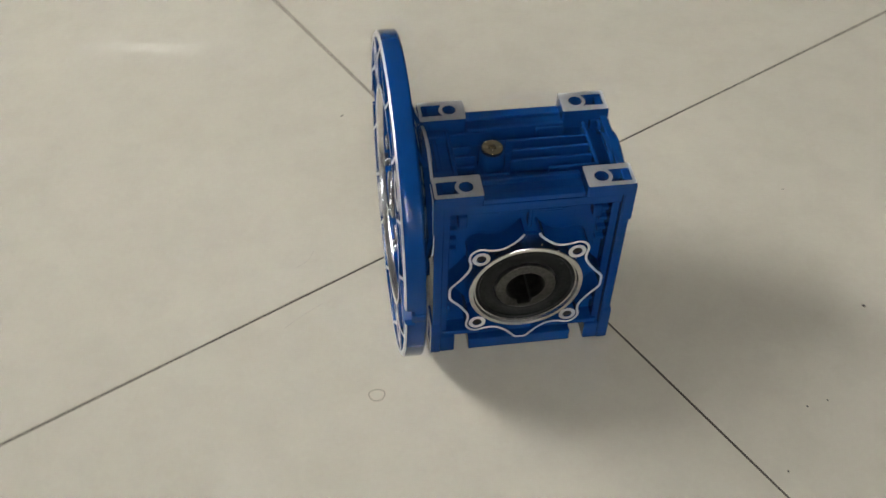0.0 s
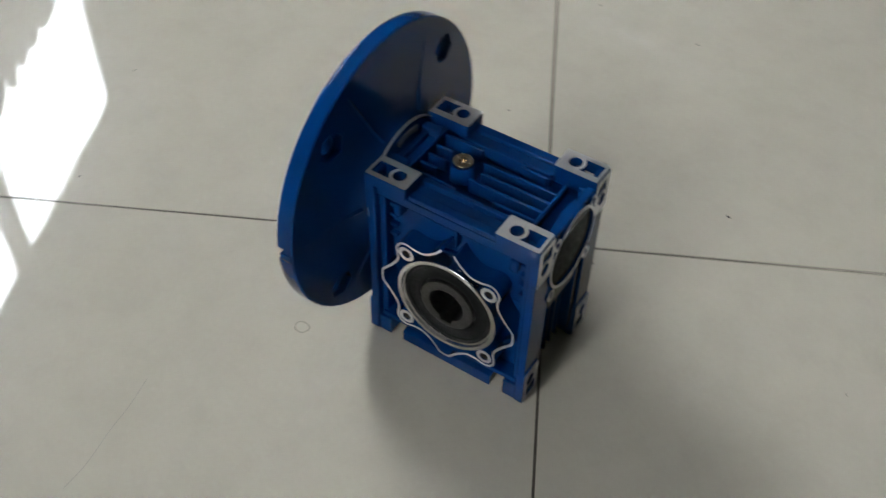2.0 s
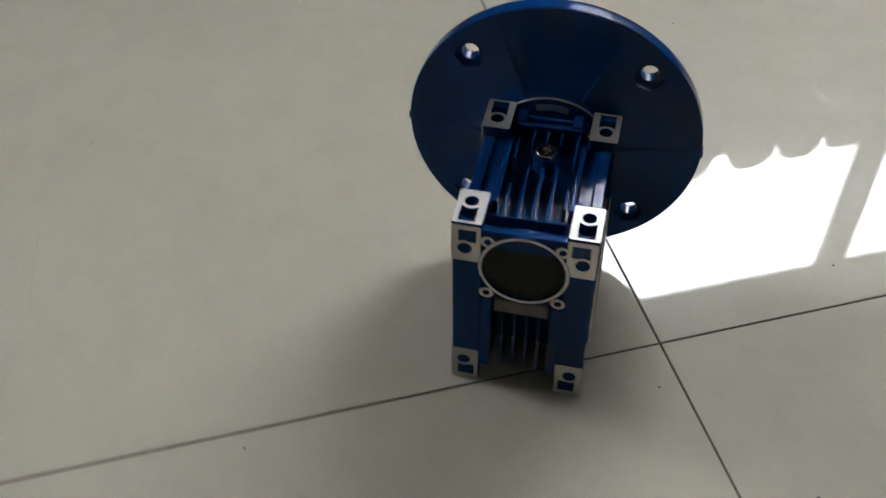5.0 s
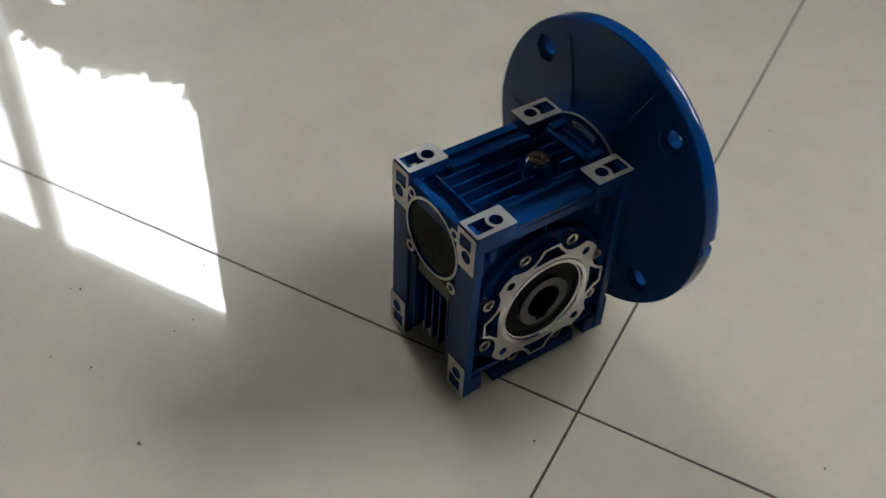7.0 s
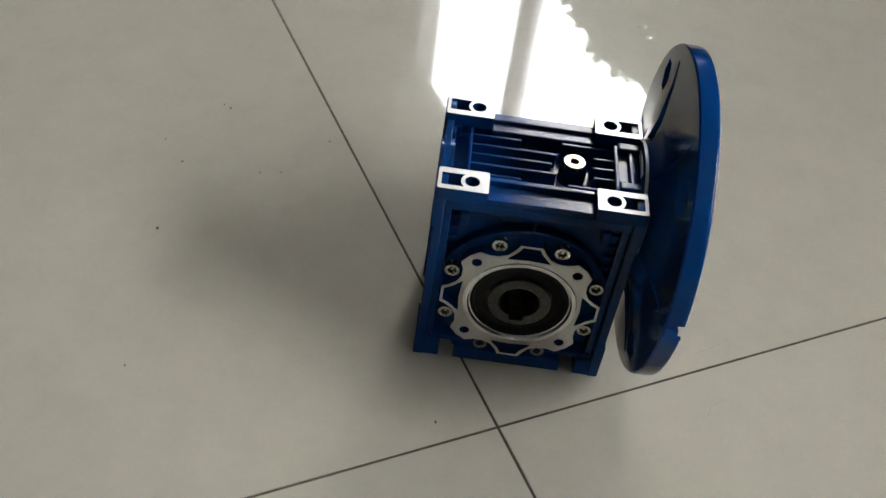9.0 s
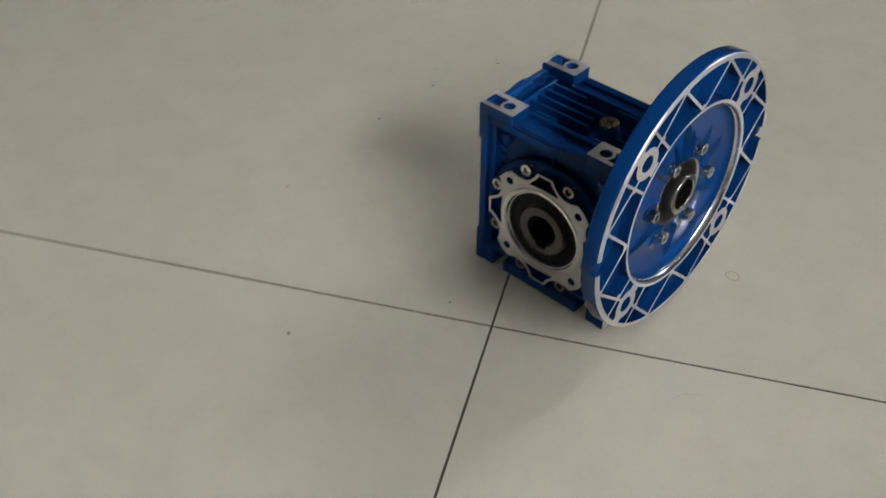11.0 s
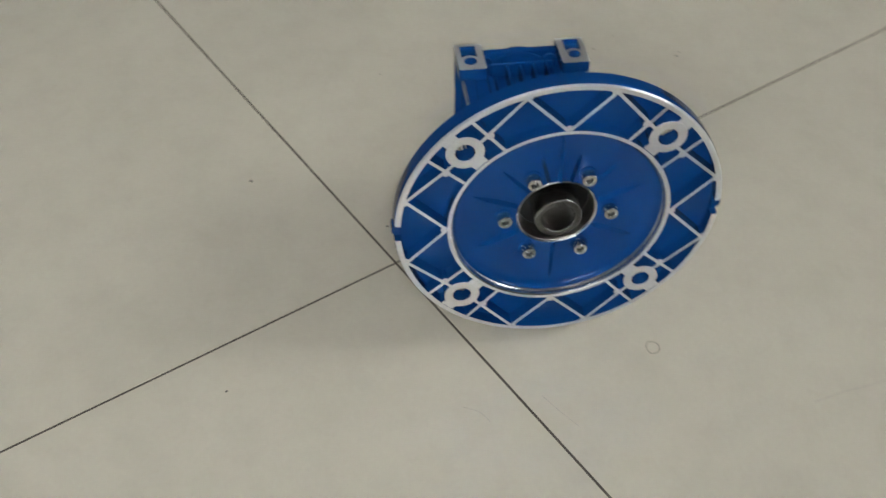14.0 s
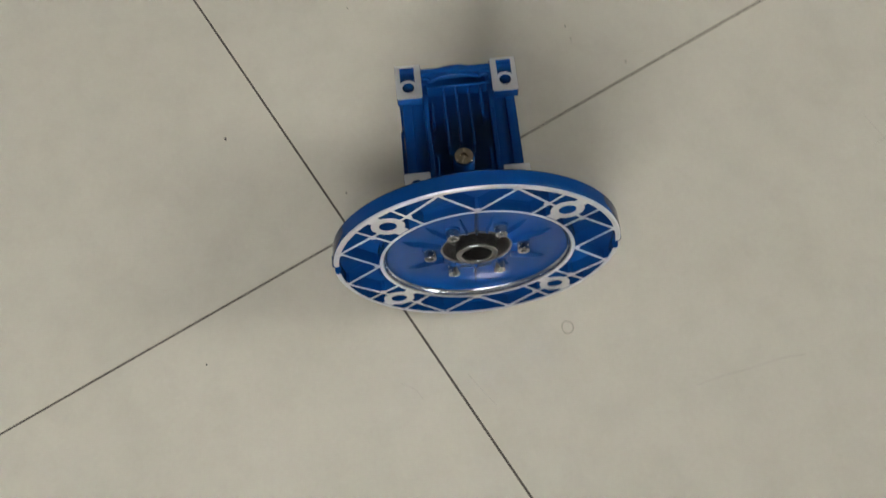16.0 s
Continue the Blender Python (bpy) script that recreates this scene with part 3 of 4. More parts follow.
def foot_pad(x0, x1, y0, y1, hole, slot, ring_r, hi, frame_m, lo, name="mounting_pad", label=""):
    """A bare machined pad with a bolt hole and a hollow, whose near end is bitten by the wall round the hole."""
    bm = bmesh.new()
    (hu, hv, hr) = hole
    su0, su1, sv0, sv1 = slot
    # the slot's side towards the hole follows the round wall
    horizontal = abs((su0 + su1) / 2 - hu) > abs((sv0 + sv1) / 2 - hv)
    n = 7
    if horizontal:
        near = su0 if abs(su0 - hu) < abs(su1 - hu) else su1
        arc = [(hu + math.copysign(math.sqrt(max(ring_r ** 2 - (v - hv) ** 2, 0)), near - hu), v) for v in np.linspace(sv0, sv1, n)]
        arc = [((max if near > hu else min)(u, near), v) for u, v in arc]
        far = su1 if near == su0 else su0
        loop = arc + [(far, sv1), (far, sv0)]
    else:
        near = sv0 if abs(sv0 - hv) < abs(sv1 - hv) else sv1
        arc = [(u, hv + math.copysign(math.sqrt(max(ring_r ** 2 - (u - hu) ** 2, 0)), near - hv)) for u in np.linspace(su0, su1, n)]
        arc = [(u, (max if near > hv else min)(v, near)) for u, v in arc]
        far = sv1 if near == sv0 else sv0
        loop = arc + [(su1, far), (su0, far)]
    plate(bm, frame_m, rect(x0, x1, y0, y1, 0.0014), [circle(hr, 24, hu, hv), loop], lo, hi, 0, 1)
    return part(name, bm, [BLUE, ALU], box_ob, label, bevel=0.0003, segs=1)


for sx in (-1, 1):
    for sy in (-1, 1):
        x0, x1 = sorted((sx * 0.0306, sx * 0.0596))
        y0, y1 = sorted((sy * 0.0253, sy * 0.0437))
        s0, s1 = sorted((sx * 0.0448, sx * 0.0574))
        t0, t1 = sorted((sy * 0.0300, sy * 0.0402))
        foot_pad(x0, x1, y0, y1, (sx * 0.0402, sy * 0.0350, 0.0042), (s0, s1, t0, t1), 0.0066, 0.1442, UP, 0.1358, label="bare aluminium pad with bolt hole")
        for z0, z1 in ((0.1136, 0.1428), (0.0012, 0.0304)):
            if sx < 0:
                continue
            top = z0 > 0.1
            hz = 0.1242 if top else 0.0198
            q0, q1 = sorted((hz + (0.0055 if top else -0.0055), hz + (0.0148 if top else -0.0148)))
            foot_pad(*sorted((sy * 0.0255, sy * 0.0434)), z0, z1, (sy * 0.0352, hz, 0.0043), (*sorted((sy * 0.0283, sy * 0.0390)), q0, q1), 0.0064, 0.0602, PLUS_X, 0.0540, label="bare aluminium pad with bolt hole")
        for z0, z1 in ((0.1136, 0.1428), (0.0012, 0.0304)):
            if sx > 0:
                continue
            hz = 0.1242 if z0 > 0.1 else 0.0198
            q0, q1 = sorted((hz + (0.0055 if z0 > 0.1 else -0.0055), hz + (0.0148 if z0 > 0.1 else -0.0148)))
            foot_pad(*sorted((sy * 0.0255, sy * 0.0434)), z0, z1, (sy * 0.0352, hz, 0.0043), (*sorted((sy * 0.0283, sy * 0.0390)), q0, q1), 0.0064, 0.0602, MINUS_X, 0.0540, label="bare aluminium pad with bolt hole")

# round end cover
EY, EZ = 0.0008, 0.1118
bm = bmesh.new()
plate(bm, PLUS_X, circle(0.0278, 72, EY, EZ), [circle(0.0252, 72, EY, EZ)], 0.0520, 0.0605, 0, 1)
end_ring = part("end_ring", bm, [BLUE, ALU], box_ob, "bare machined ring round the end cover", bevel=0.0003, segs=1)
for sy, z in ((-1, 0.1320), (1, 0.1324), (-1, 0.0884), (1, 0.0880)):
    bm = bmesh.new()
    u = EY + sy * 0.0222
    plate(bm, PLUS_X, circle(0.0046, 28, u, z), [circle(0.0021, 18, u, z)], 0.0522, 0.0603, 0, 1)
    lathe(bm, PLUS_X, u, z, [(0.0, 0.0545), (0.0022, 0.0545)], 18)
    part("screw_ear", bm, [BLUE, ALU], end_ring, bevel=0.0002, segs=1)
bm = bmesh.new()
lathe(bm, PLUS_X, EY, EZ, [(0.0, 0.0584), (0.0225, 0.0584), (0.0235, 0.0580), (0.0243, 0.0587), (0.0251, 0.0585), (0.0251, 0.0530)], 72)
part("end_cap", bm, CAP, box_ob, "matt black rubber end cap")

# grey cast plate under the round opening
bm = bmesh.new()
plate(bm, PLUS_X, rect(-0.0165, 0.0172, 0.0692, 0.0800), [], 0.0540, 0.0572)
part("cast_plate", bm, DULL, box_ob, "dull grey bare cast plate", bevel=0.0006)

# oil plug
bm = bmesh.new()
plate(bm, UP, circle(0.0067, 32, -0.0185, 0.0008), [circle(0.0027, 6, -0.0185, 0.0008, 0.2)], 0.1386, 0.1414)
plate(bm, UP, circle(0.00275, 6, -0.0185, 0.0008, 0.2), [], 0.1386, 0.1395)
plug = part("oil_plug", bm, BRASS, box_ob, "dull brass oil plug with hexagon socket", bevel=0.0006)

# bare rim of the input collar, between body and flange
bm = bmesh.new()
lathe(bm, MINUS_X, FY, WZ, [(0.0399, 0.0590), (0.0399, 0.0602), (0.0403, 0.0602), (0.0404, 0.0599), (0.0404, 0.0580), (0.0399, 0.0580), (0.0399, 0.0590)], 96)
part("collar_rim", bm, ALU, box_ob, "bare machined rim of the input collar")

# ---- output side with the open wavy collar ----
SIDE = 0.0438
quarter = [(0.0046, 0.0488), (0.0062, 0.0460), (0.0105, 0.0415), (0.0170, 0.0372), (0.0240, 0.0368), (0.0305, 0.0382), (0.0350, 0.0362), (0.0372, 0.0315),
           (0.0362, 0.0250), (0.0375, 0.0195), (0.0425, 0.0120), (0.0478, 0.0058), (0.0487, 0.0026)]
right = quarter + [(x, -z) for x, z in reversed(quarter[1:])]
right = right[:-1] + [(0.0058, -0.0466), (0.0030, -0.0492)]
left = [(-x, z) for x, z in reversed(right)]
wave = smooth_line([(x, OZ + z) for x, z in right + left], False, 4)
bm = bmesh.new()
strip(bm, MINUS_Y, wave, 0.0016, 0.0298, SIDE, 0, 1)
collar = part("wavy_collar", bm, [BLUE, ALU], box_ob, "thin bare machined rim with wavy outline", bevel=0.0002, segs=1)
for sx in (-1, 1):
    for sz in (-1, 1):
        u, v = sx * 0.0300, OZ + sz * 0.0300
        bm = bmesh.new()
        plate(bm, MINUS_Y, circle(0.0058, 28, u, v), [circle(0.0029, 20, u, v)], 0.0298, SIDE + 0.0002, 0, 1)
        lathe(bm, MINUS_Y, u, v, [(0.0, 0.0385), (0.0028, 0.0385), (0.0028, SIDE - 0.0004)], 20, [2, 2])
        part("screw_boss", bm, [BLUE, ALU, STEEL], collar, bevel=0.0002, segs=1)


def bearing(frame_m, face, r_out, r_seal):
    """Turned seat, black seal, and the hollow output shaft with its keyway."""
    bm = bmesh.new()
    lathe(bm, frame_m, 0.0, OZ, [(r_out, 0.0300), (r_out, face - 0.0004), (r_out - 0.0005, face), (r_seal + 0.0016, face), (r_seal + 0.0008, face - 0.0018), (r_seal, face - 0.0022), (r_seal, face - 0.0080)], 96)
    part("bearing_seat", bm, BRIGHT, box_ob, "bright turned aluminium bearing seat")
    bm = bmesh.new()
    s = face - 0.0030
    lathe(bm, frame_m, 0.0, OZ, [(r_seal, s - 0.004), (r_seal, s), (r_seal - 0.0020, s + 0.0003), (r_seal - 0.0026, s - 0.0006), (0.0245, s - 0.0008), (0.0235, s - 0.0002), (0.0205, s), (0.0200, s - 0.0010), (0.0196, s - 0.006)], 96)
    seal = part("oil_seal", bm, RUBBER, box_ob, "matt black rubber oil seal")
    for k in range(4):
        a = radians(38 + 90 * k)
        bm = bmesh.new()
        lathe(bm, frame_m, 0.0280 * math.cos(a), OZ + 0.0280 * math.sin(a), [(0.0, s + 0.0001), (0.0007, s), (0.0009, s - 0.0008)], 8)
        part("seal_dimple", bm, CAP, seal)
    # hollow shaft: ring with a keyway cut into the bore
    n, kw, kd = 64, 0.0040, 0.0158
    bore = []
    for i in range(n):
        a = 2 * math.pi * i / n - math.pi / 2
        x, z = 0.0125 * math.cos(a), 0.0125 * math.sin(a)
        if z < 0 and abs(x) < kw:
            continue
        bore.append((x, OZ + z))
    # the loop starts right of the keyway and ends left of it
    bore = bore + [(-kw, OZ - kd), (kw, OZ - kd)]
    bm = bmesh.new()
    plate(bm, frame_m, circle(0.0194, 72, 0.0, OZ), [bore], 0.0010, face - 0.0012, 1, 0)
    part("hollow_shaft", bm, [STEEL, STEEL_AND_SHADE], box_ob, "dark steel hollow shaft with keyway", bevel=0.0005)


bearing(MINUS_Y, SIDE + 0.0008, 0.0366, 0.0322)
bearing(PLUS_Y, SIDE + 0.0008, 0.0348, 0.0302)

# ---- output side with the bolted cover ----
bm = bmesh.new()
lathe(bm, PLUS_Y, 0.0, OZ, [(0.0200, 0.0300), (0.0536, 0.0300), (0.0536, 0.0362), (0.0528, 0.0372), (0.0400, 0.0376), (0.0200, 0.0376), (0.0200, 0.0300)], 96)
cut = bmesh.new()
box(cut, -0.08, 0.08, 0.02, 0.06, -0.02, 0.0105)
cover = part("side_cover", bm, BLUE, box_ob, "round blue cover with bare star-shaped face")
carved(cover, cut)
# star: corner plates with tapped holes, and four hollow lobes between them
ring_r = 0.0346
star = []
for k in range(4):
    c, s = math.cos(k * math.pi / 2), math.sin(k * math.pi / 2)
    half = [(0.0066, 0.0484), (0.0090, 0.0440), (0.0125, 0.0398), (0.0175, 0.0376), (0.0230, 0.0374), (0.0290, 0.0392), (0.0345, 0.0352)]
    lobe = [(-x, z) for x, z in reversed(half)] + half
    star += [(x * c + z * s, OZ + z * c - x * s) for x, z in lobe]
star = [p for i, p in enumerate(star) if i == 0 or math.dist(p, star[i - 1]) > 1e-5]
pockets = []
for k in range(4):
    c, s = math.cos(k * math.pi / 2), math.sin(k * math.pi / 2)
    loop = [(-0.0050, 0.0468), (-0.0074, 0.0425), (-0.0118, 0.0378), (-0.0128, 0.0362), (0.0, 0.0372), (0.0128, 0.0362), (0.0118, 0.0378), (0.0074, 0.0425), (0.0050, 0.0468)]
    pockets.append([(x * c + z * s, OZ + z * c - x * s) for x, z in loop])
tapped = [circle(0.0031, 20, sx * 0.0300, OZ + sz * 0.0300) for sx in (-1, 1) for sz in (-1, 1)]
bm = bmesh.new()
plate(bm, PLUS_Y, star, [circle(ring_r - 0.0003, 72, 0.0, OZ), *pockets, *tapped], 0.0370, SIDE + 0.0003, 0, 1)
# dark discs stand in for the shade at the tapped holes' bottoms
for sx in (-1, 1):
    for sz in (-1, 1):
        lathe(bm, PLUS_Y, sx * 0.0300, OZ + sz * 0.0300, [(0.0, 0.0378), (0.0032, 0.0378)], 20, [2])
part("star_face", bm, [BLUE, ALU, STEEL_AND_SHADE], cover, "bare machined star-shaped face", bevel=0.0003, segs=1)
for k in range(8):
    a = radians(22.9 + 45 * k) if k % 2 == 0 else radians(67.1 + 45 * (k - 1))
    screw("cover_screw", PLUS_Y, 0.0473 * math.cos(a), OZ + 0.0473 * math.sin(a), 0.0370, 0.0047, 0.0046, 0.0025, cover, ZINC)

# ---- input flange ----
FX = 0.0832         # the machined face, along -x


def fl(r, a):
    return (FY + r * math.cos(a), WZ + r * math.sin(a))


bm = bmesh.new()
lathe(bm, MINUS_X, FY, WZ, [
    (0.0236, 0.0600), (0.0236, 0.0752), (0.0246, 0.0758), (0.0268, 0.0758), (0.0300, 0.0752), (0.0400, 0.0743), (0.0520, 0.0744), (0.0580, 0.0747), (0.0602, 0.0752), (0.0618, 0.0760), (0.0629, 0.0770), (0.0636, 0.0781), (0.0639, 0.0791), (0.0647, 0.0791), (0.0649, 0.0776),
    (0.0684, 0.0776), (0.0690, 0.0755), (0.0700, 0.0748), (0.0940, 0.0748), (0.0958, 0.0756), (0.0960, 0.0776),
    (0.1000, 0.0776), (0.1000, 0.0722), (0.0992, 0.0712), (0.0900, 0.0704), (0.0760, 0.0692), (0.0560, 0.0664), (0.0430, 0.0628), (0.0405, 0.0598), (0.0236, 0.0598)], 160)
flange = part("input_flange", bm, BLUE, box_ob, "blue enamelled round flange casting with bare ribs")
for r, n, end in ((0.0060, 28, 0.10), (0.0102, 6, 0.0765)):
    cut = bmesh.new()
    for k in range(4):
        u, v = fl(0.0825, radians(45 + 90 * k))
        plate(cut, MINUS_X, circle(r, n, u, v, radians(45 + 90 * k)), [], 0.05, end)
    bmesh.ops.recalc_face_normals(cut, faces=cut.faces[:])
    carved(flange, cut)

# low ridges on the back
BACK = [(0.0992, 0.0712), (0.0900, 0.0704), (0.0760, 0.0692), (0.0560, 0.0664), (0.0430, 0.0628)]
for a in (2, 64, 116, 178, 236, 304):
    a = radians(a)
    e, d = Vector((math.cos(a), math.sin(a))), Vector((-math.sin(a), math.cos(a)))
    bm = bmesh.new()
    rows = []
    for k, (r, h) in enumerate(BACK[1:]):
        lift = (0.0002, 0.0008, 0.0016, 0.0024)[k]
        row = []
        for t, z in ((-0.0016, h + 0.0006), (0.0, h - lift), (0.0016, h + 0.0006)):
            q = e * r + d * t
            row.append(bm.verts.new(MINUS_X @ Vector((FY + q.x, WZ + q.y, z))))
        rows.append(row)
    for k in range(len(rows) - 1):
        for j in range(2):
            bm.faces.new((rows[k][j], rows[k][j + 1], rows[k + 1][j + 1], rows[k + 1][j]))
    part("back_ridge", bm, BLUE, flange)

# machined rings: the outer one is open at both sides
for side in (0, 1):
    a0 = radians(3.4) + side * math.pi
    a1 = radians(176.6) + side * math.pi
    n = 72
    prof = [(0.0960, 0.0774), (0.0960, FX), (0.0986, FX), (0.0996, FX - 0.0010), (0.1000, FX - 0.0030), (0.1000, 0.0774)]
    mats = [0, 1, 1, 0, 0]
    bm = bmesh.new()
    rows = []
    for i in range(n + 1):
        a = a0 + (a1 - a0) * i / n
        rows.append([bm.verts.new(MINUS_X @ Vector((FY + r * math.cos(a), WZ + r * math.sin(a), h))) for r, h in prof])
    for i in range(n):
        for j in range(len(prof) - 1):
            bm.faces.new((rows[i][j], rows[i + 1][j], rows[i + 1][j + 1], rows[i][j + 1])).material_index = mats[j]
    for r in (rows[0], rows[-1]):
        bm.faces.new(r)
    part("outer_ring", bm, [BLUE, ALU], flange, "bare machined edge of the rim")
bm = bmesh.new()
lathe(bm, MINUS_X, FY, WZ, [(0.0684, 0.0770), (0.0684, FX - 0.0003), (0.0681, FX), (0.0660, FX), (0.0652, FX - 0.0006), (0.0650, 0.0806), (0.0646, 0.0797), (0.0640, 0.0789)], 144, [0, 0, 1, 2, 2, 2, 2])
part("inner_ring", bm, [BLUE, ALU, BRIGHT], flange, "bright turned ring round the dish")
for side in (0, 1):
    bm = bmesh.new()
    a = side * math.pi
    plate(bm, MINUS_X, [fl(r, a + d) for r, d in ((0.0958, -0.030), (0.1012, -0.030), (0.1012, 0.012), (0.1004, 0.030), (0.0958, 0.030))], [], 0.0720, 0.0795)
    part("rim_tab", bm, BLUE, flange, bevel=0.0004)

# ribs between the rings, each with a bare top
def rib(p, q, width=0.0020, base=0.0745):
    bm = bmesh.new()
    d = (Vector(q) - Vector(p)).normalized()
    w = Vector((-d.y, d.x)) * width / 2
    w2 = w * 1.5
    p, q = Vector(p), Vector(q)
    top = [bm.verts.new(MINUS_X @ Vector((c.x, c.y, FX - 0.0001))) for c in (p + w, q + w, q - w, p - w)]
    low = [bm.verts.new(MINUS_X @ Vector((c.x, c.y, base))) for c in (p + w2, q + w2, q - w2, p - w2)]
    bm.faces.new(top).material_index = 1
    for i in range(4):
        bm.faces.new((top[i], top[(i + 1) % 4], low[(i + 1) % 4], low[i]))
    part("rib", bm, [BLUE, ALU], flange)


def rel(y, z):
    return (FY + y, WZ + z)


for k in range(4):
    c, s = round(math.cos(k * math.pi / 2)), round(math.sin(k * math.pi / 2))

    def turn(y, z):
        return rel(y * c - z * s, y * s + z * c)

    for m in (1, -1):
        rib(turn(0.0, 0.0680), turn(m * 0.0250, 0.0928))
    for pts in (((0.0245, 0.0932), (0.0505, 0.0643)), ((0.0932, 0.0245), (0.0643, 0.0505)), ((0.0352, 0.0575), (0.0546, 0.0793)), ((0.0575, 0.0352), (0.0793, 0.0546))):
        rib(turn(*pts[0]), turn(*pts[1]))
    # fillets where ribs cross, and the bolt boss
    u, v = turn(0.0583, 0.0583)
    bm = bmesh.new()
    plate(bm, MINUS_X, circle(0.0112, 40, u, v), [circle(0.0058, 28, u, v)], 0.0740, FX, 0, 1)
    part("bolt_boss", bm, [BLUE, ALU], flange, bevel=0.0003, segs=1)
    for y, z in ((0.0000, 0.0695), (0.0445, 0.0690), (0.0690, 0.0445), (0.0240, 0.0935), (0.0935, 0.0240)):
        u, v = turn(y, z)
        bm = bmesh.new()
        plate(bm, MINUS_X, circle(0.0025, 14, u, v), [], 0.0745, FX - 0.0002, 0, 1)
        part("rib_joint", bm, [BLUE, ALU], flange)
    bm = bmesh.new()
    w = 0.0034
    for r0, r1 in ((0.066, 0.0735), (0.0915, 0.0975)):
        plate(bm, MINUS_X, [turn((r0 * 0.7071 + t * w), (r0 * 0.7071 - t * w)) for t in (-1, 1)] + [turn((r1 * 0.7071 + t * w), (r1 * 0.7071 - t * w)) for t in (1, -1)], [], 0.0745, FX - 0.0003, 0, 1)
    part("boss_web", bm, [BLUE, ALU], flange)

# creased fins on the dish
for a, r1, h in ((90, 0.0600, 0.0040), (270, 0.0600, 0.0036), (18, 0.0560, 0.0030), (162, 0.0560, 0.0030), (207, 0.0570, 0.0032), (333, 0.0570, 0.0032), (45, 0.0500, 0.0026), (135, 0.0500, 0.0026),
                 (75, 0.0450, 0.0028), (105, 0.0450, 0.0028), (235, 0.0430, 0.0020), (305, 0.0430, 0.0020)):
    a = radians(a)
    bm = bmesh.new()
    e, d = Vector((math.cos(a), math.sin(a))), Vector((-math.sin(a), math.cos(a)))
    r0 = 0.0262
    pts = []
    for r, w, z in ((r0, 0.0021, 0.0735), (r1, 0.0009, 0.0735)):
        for t in (-1, 1):
            q = e * r + d * t * w
            pts.append(bm.verts.new(MINUS_X @ Vector((FY + q.x, WZ + q.y, z))))
    crest = [bm.verts.new(MINUS_X @ Vector((FY + (e * r).x, WZ + (e * r).y, z))) for r, z in ((r0, 0.0758 + h * 1.25), (r1 * 0.7 + r0 * 0.3, 0.0752 + h * 0.85), (r1, 0.0744))]
    bm.faces.new((pts[0], crest[0], crest[1], crest[2], pts[2]))
    bm.faces.new((pts[1], pts[3], crest[2], crest[1], crest[0]))
    bm.faces.new((pts[0], pts[1], crest[0]))
    bm.faces.new((pts[2], crest[2], pts[3]))
    part("fin", bm, BLUE, flange, bevel=0.0004)
for k in range(6):
    u, v = fl(0.0326, radians(60 * k))
    bm = bmesh.new()
    lathe(bm, MINUS_X, u, v, [(0.0058, 0.0735), (0.0052, 0.0756), (0.0046, 0.0760), (0.0, 0.0760)], 24)
    part("screw_seat", bm, BLUE, flange)
    screw("flange_screw", MINUS_X, u, v, 0.0757, 0.0043, 0.0060, 0.0023, flange, ZINC)

# input bore
bm = bmesh.new()
lathe(bm, MINUS_X, FY, WZ, [(0.0238, 0.0753), (0.0239, 0.0762), (0.0244, 0.0766), (0.0250, 0.0762), (0.0252, 0.0750)], 80)
part("bore_ring", bm, BRIGHT, flange, "bright turned rim of the input bore")
bm = bmesh.new()
lathe(bm, MINUS_X, FY, WZ, [(0.0238, 0.0757), (0.0233, 0.0752), (0.0229, 0.0700), (0.0222, 0.0640)], 64)
part("bore_wall", bm, BORE, flange, "dark turned metal wall of the input bore")
bm = bmesh.new()
lathe(bm, MINUS_X, FY, WZ, [(0.0222, 0.0640), (0.0205, 0.0632), (0.0180, 0.0634), (0.0160, 0.0626), (0.0147, 0.0625)], 64)
part("bore_seal", bm, RUBBER, flange, "black rubber seal deep in the bore")
bore = []
for i in range(56):
    a = 2 * math.pi * i / 56 + math.pi / 2
    y, z = 0.0107 * math.cos(a), 0.0107 * math.sin(a)
    if z > 0 and abs(y) < 0.0026:
        continue
    bore.append((FY + y, WZ + z))
bore += [(FY + 0.0026, WZ + 0.0124), (FY - 0.0026, WZ + 0.0124)]
bm = bmesh.new()
plate(bm, MINUS_X, circle(0.0146, 56, FY, WZ), [bore], 0.0400, 0.0815, 0, 2)
# dark disc in place of the shade deep in the bore
lathe(bm, MINUS_X, FY, WZ, [(0.0138, 0.0606), (0.0, 0.0606)], 40, [1])
part("input_shaft", bm, [SHAFT, STEEL_AND_SHADE, STEEL], flange, "steel hollow input shaft with keyway", bevel=0.0009)

# ---- small things on the floor ----
bm = bmesh.new()
plate(bm, UP, rect(0.0, 0.42, 0.0, 0.34, 0.014, 6), [rect(0.006, 0.414, 0.006, 0.334, 0.010, 6)], 0.0, 0.0145, 0, 0)
board = thing("board", "beige board with a raised white edge lying on the tiles", "board")
part("white_edge", bm, WHITE, board, "glossy white edge band", bevel=0.0015)
bm = bmesh.new()
plate(bm, UP, rect(0.0062, 0.4138, 0.0062, 0.3338, 0.010, 6), [], 0.001, 0.0140)
part("panel", bm, BOARD, board)
board.matrix_world = Matrix.Translation((0.4535, 0.507, 0.0)) @ ROOM

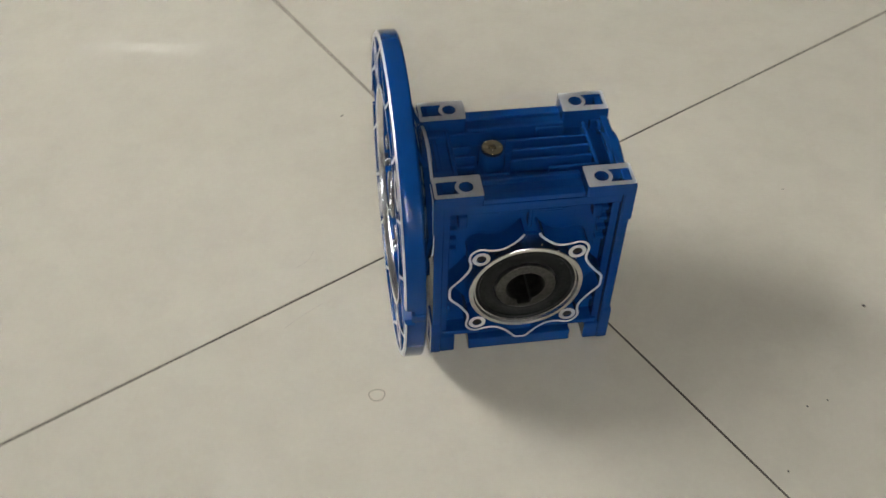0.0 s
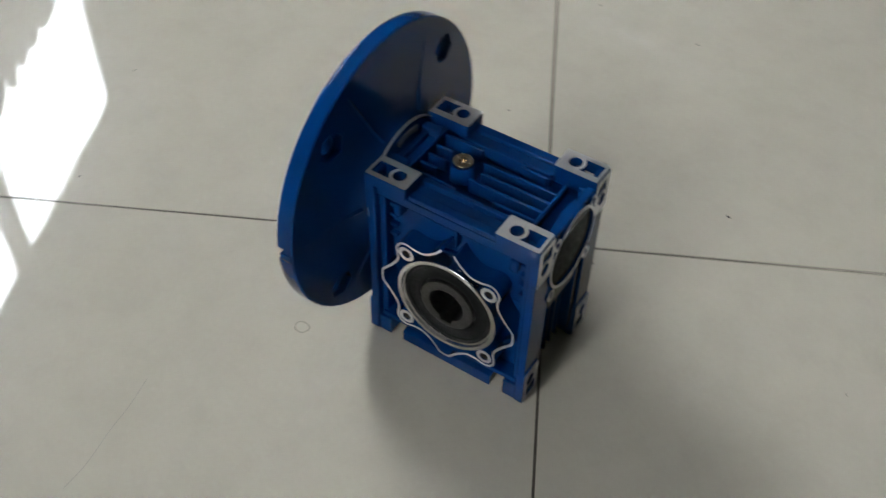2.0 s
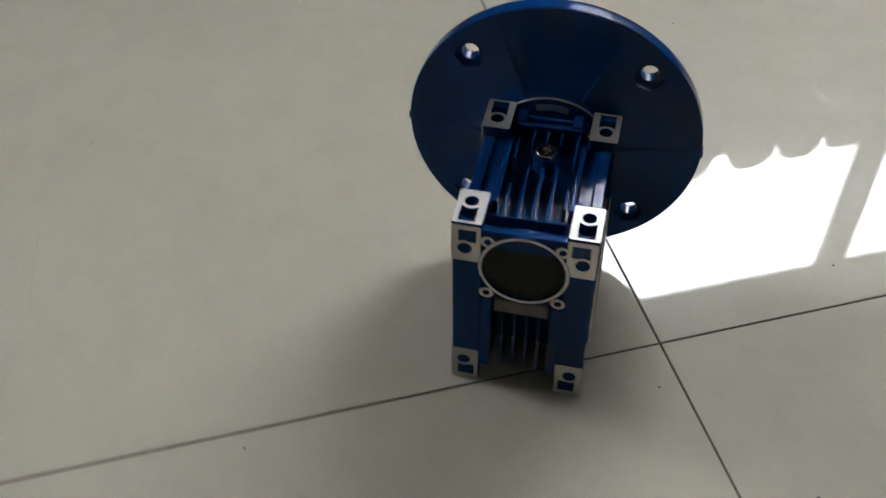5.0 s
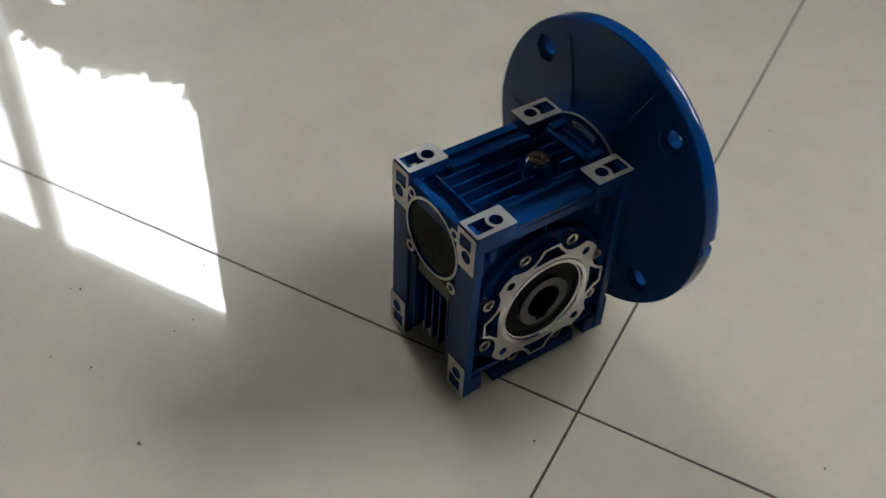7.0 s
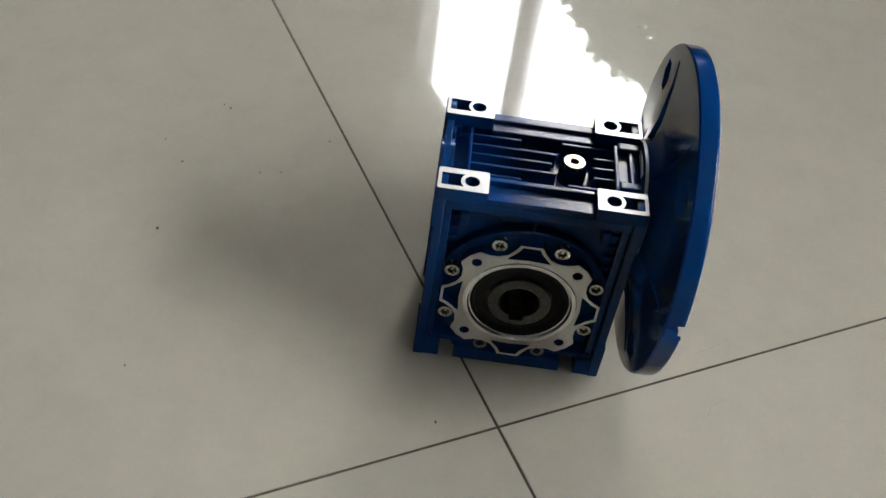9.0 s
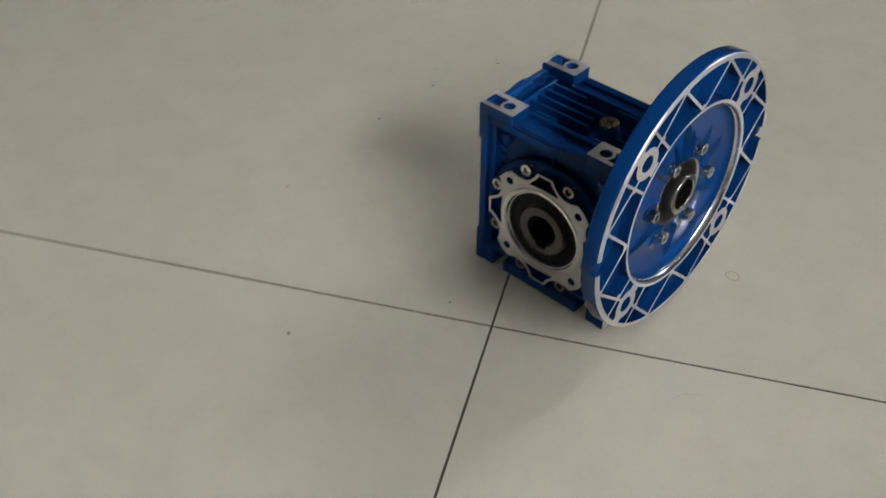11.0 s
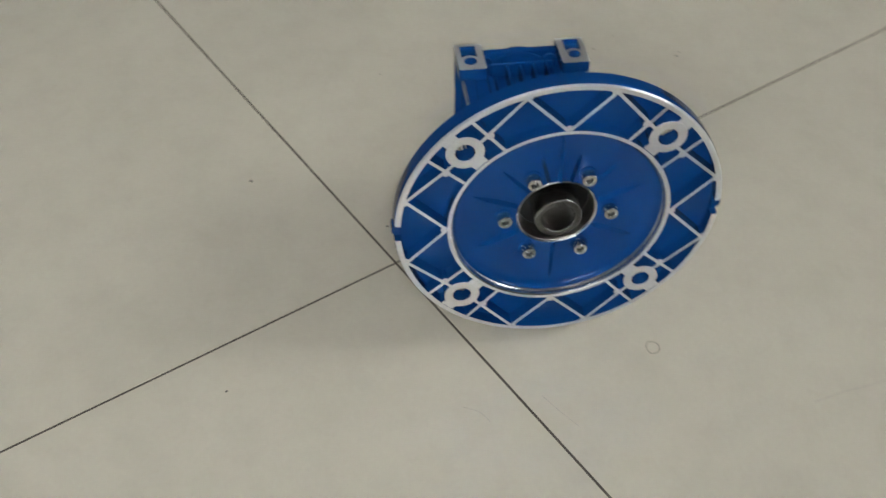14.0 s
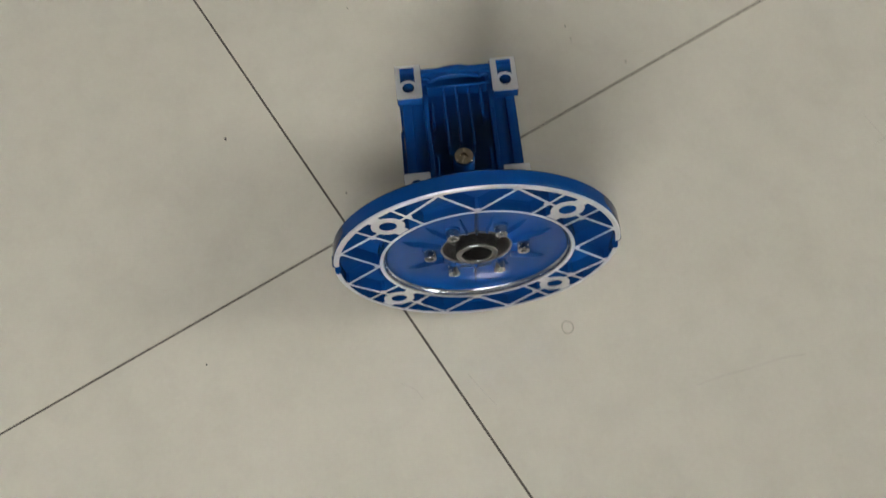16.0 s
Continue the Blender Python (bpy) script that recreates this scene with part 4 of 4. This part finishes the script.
# grit
bm = bmesh.new()
bmesh.ops.create_icosphere(bm, subdivisions=2, radius=0.001)
for v in bm.verts:
    v.co *= 1 + 0.35 * noise.noise(v.co * 900)
    v.co.z *= 0.45
grit = tagged(part("grit_speck", bm, SPECK), "tiny dark grit speck lying on a tile", "grit", group="grit on the floor")
spots = ((0.1047, 0.1968, 1.35), (0.0405, 0.095, 0.9), (-0.338, -0.050, 0.9), (0.249, -0.038, 1.3), (0.251, -0.112, 0.9), (0.231, -0.184, 1.0), (-0.006, 0.392, 1.1), (-0.101, 0.212, 0.9),
         (0.147, -0.160, 0.8), (0.177, -0.115, 0.8), (0.192, -0.112, 0.7), (-0.110, 0.398, 0.9), (0.270, -0.135, 0.6), (0.235, 0.084, 0.7), (-0.400, 0.073, 0.9), (0.2365, -0.188, 0.6), (-0.112, -0.395, 0.7))
for k, (x, y, s) in enumerate(spots):
    g = grit if k == 0 else grit.copy()
    if k:
        scene.collection.objects.link(g)
    g.matrix_world = Matrix.Translation((x, y, 0.0004 * s)) @ Matrix.Rotation(k * 1.7, 4, "Z") @ Matrix.Diagonal((s * 1.1, s * 0.8, s * 0.8, 1))

# ring stain and hairline scratches
bm = bmesh.new()
ring = smooth_line([((0.0051 + 0.0004 * math.sin(a * 3)) * math.cos(a) - 0.0988, (0.0047 + 0.0003 * math.cos(a * 2)) * math.sin(a) - 0.0719) for a in np.linspace(0, 2 * math.pi, 13)[:-1]], True, 4)
strip(bm, UP, ring, 0.0010, 0.0, 0.00012, closed=True)
tagged(part("ring_stain", bm, STAIN), "small faint ring stain on a tile", "stain")
for pts, w in (([(-0.156, -0.163), (-0.150, -0.186), (-0.147, -0.205), (-0.141, -0.232), (-0.140, -0.251)], 0.0006), ([(-0.012, -0.389), (0.012, -0.379), (0.033, -0.3705), (0.053, -0.361), (0.070, -0.3535)], 0.0005),
               ([(0.047, -0.371), (0.043, -0.362), (0.039, -0.353)], 0.0006), ([(-0.129, 0.0100), (-0.142, 0.0015), (-0.156, -0.0090)], 0.0004), ([(-0.132, 0.062), (-0.137, 0.052), (-0.146, 0.046)], 0.0004)):
    bm = bmesh.new()
    strip(bm, UP, smooth_line(pts, False, 4), w, 0.0, 0.0001)
    tagged(part("scratch", bm, SCRATCH), "fine brownish hairline scratch in a tile", "scratch", group="scratches on the floor")

# ---- chair behind, seen mirrored in the floor ----
RAIL = plain("white_rail", (0.80, 0.79, 0.77), (0.86, 0.85, 0.83), 0.25, 40)
FRAME_BLACK = plain("black_chair_metal", (0.012, 0.012, 0.012), (0.02, 0.02, 0.02), 0.45, 60)
PAD = plain("dark_chair_pad", (0.018, 0.018, 0.02), (0.03, 0.03, 0.033), 0.8, 80)
chair = thing("chair", "black metal chair with dark seat and white curved top rail", "chair", at=(-0.455, 1.572, 0.0))
chair.rotation_euler = (0, 0, radians(-8.7))
bm = bmesh.new()
rail_line = smooth_line([(-0.200, -0.080), (-0.212, -0.035), (-0.205, -0.004), (-0.170, 0.0), (0.0, 0.004), (0.170, 0.0), (0.205, -0.004), (0.212, -0.035), (0.200, -0.080)], False, 5)
strip(bm, UP, rail_line, 0.016, 0.866, 0.888)
part("top_rail", bm, RAIL, chair, "white curved top rail", bevel=0.004)
for sx in (-1, 1):
    for y0, y1, top in ((0.030, -0.004, 0.8655), (-0.430, -0.400, 0.4300)):
        bm = bmesh.new()
        lo = [bm.verts.new((sx * 0.200 + 0.010 * math.cos(a), y0 + 0.010 * math.sin(a), 0.0)) for a in np.linspace(0, 2 * math.pi, 13)[:-1]]
        hi = [bm.verts.new((sx * 0.196 + 0.010 * math.cos(a), y1 + 0.010 * math.sin(a), top)) for a in np.linspace(0, 2 * math.pi, 13)[:-1]]
        for i in range(12):
            bm.faces.new((lo[i], lo[(i + 1) % 12], hi[(i + 1) % 12], hi[i]))
        bm.faces.new(lo)
        bm.faces.new(hi)
        part("leg", bm, FRAME_BLACK, chair)
bm = bmesh.new()
plate(bm, UP, rect(-0.215, 0.215, -0.425, -0.008, 0.04, 6), [], 0.4310, 0.4600)
part("seat", bm, PAD, chair, "dark padded seat", bevel=0.008)
bm = bmesh.new()
plate(bm, PLUS_Y, rect(-0.180, 0.180, 0.600, 0.820, 0.03, 6), [], -0.006, 0.012)
part("backrest", bm, PAD, chair, "dark padded backrest", bevel=0.005)
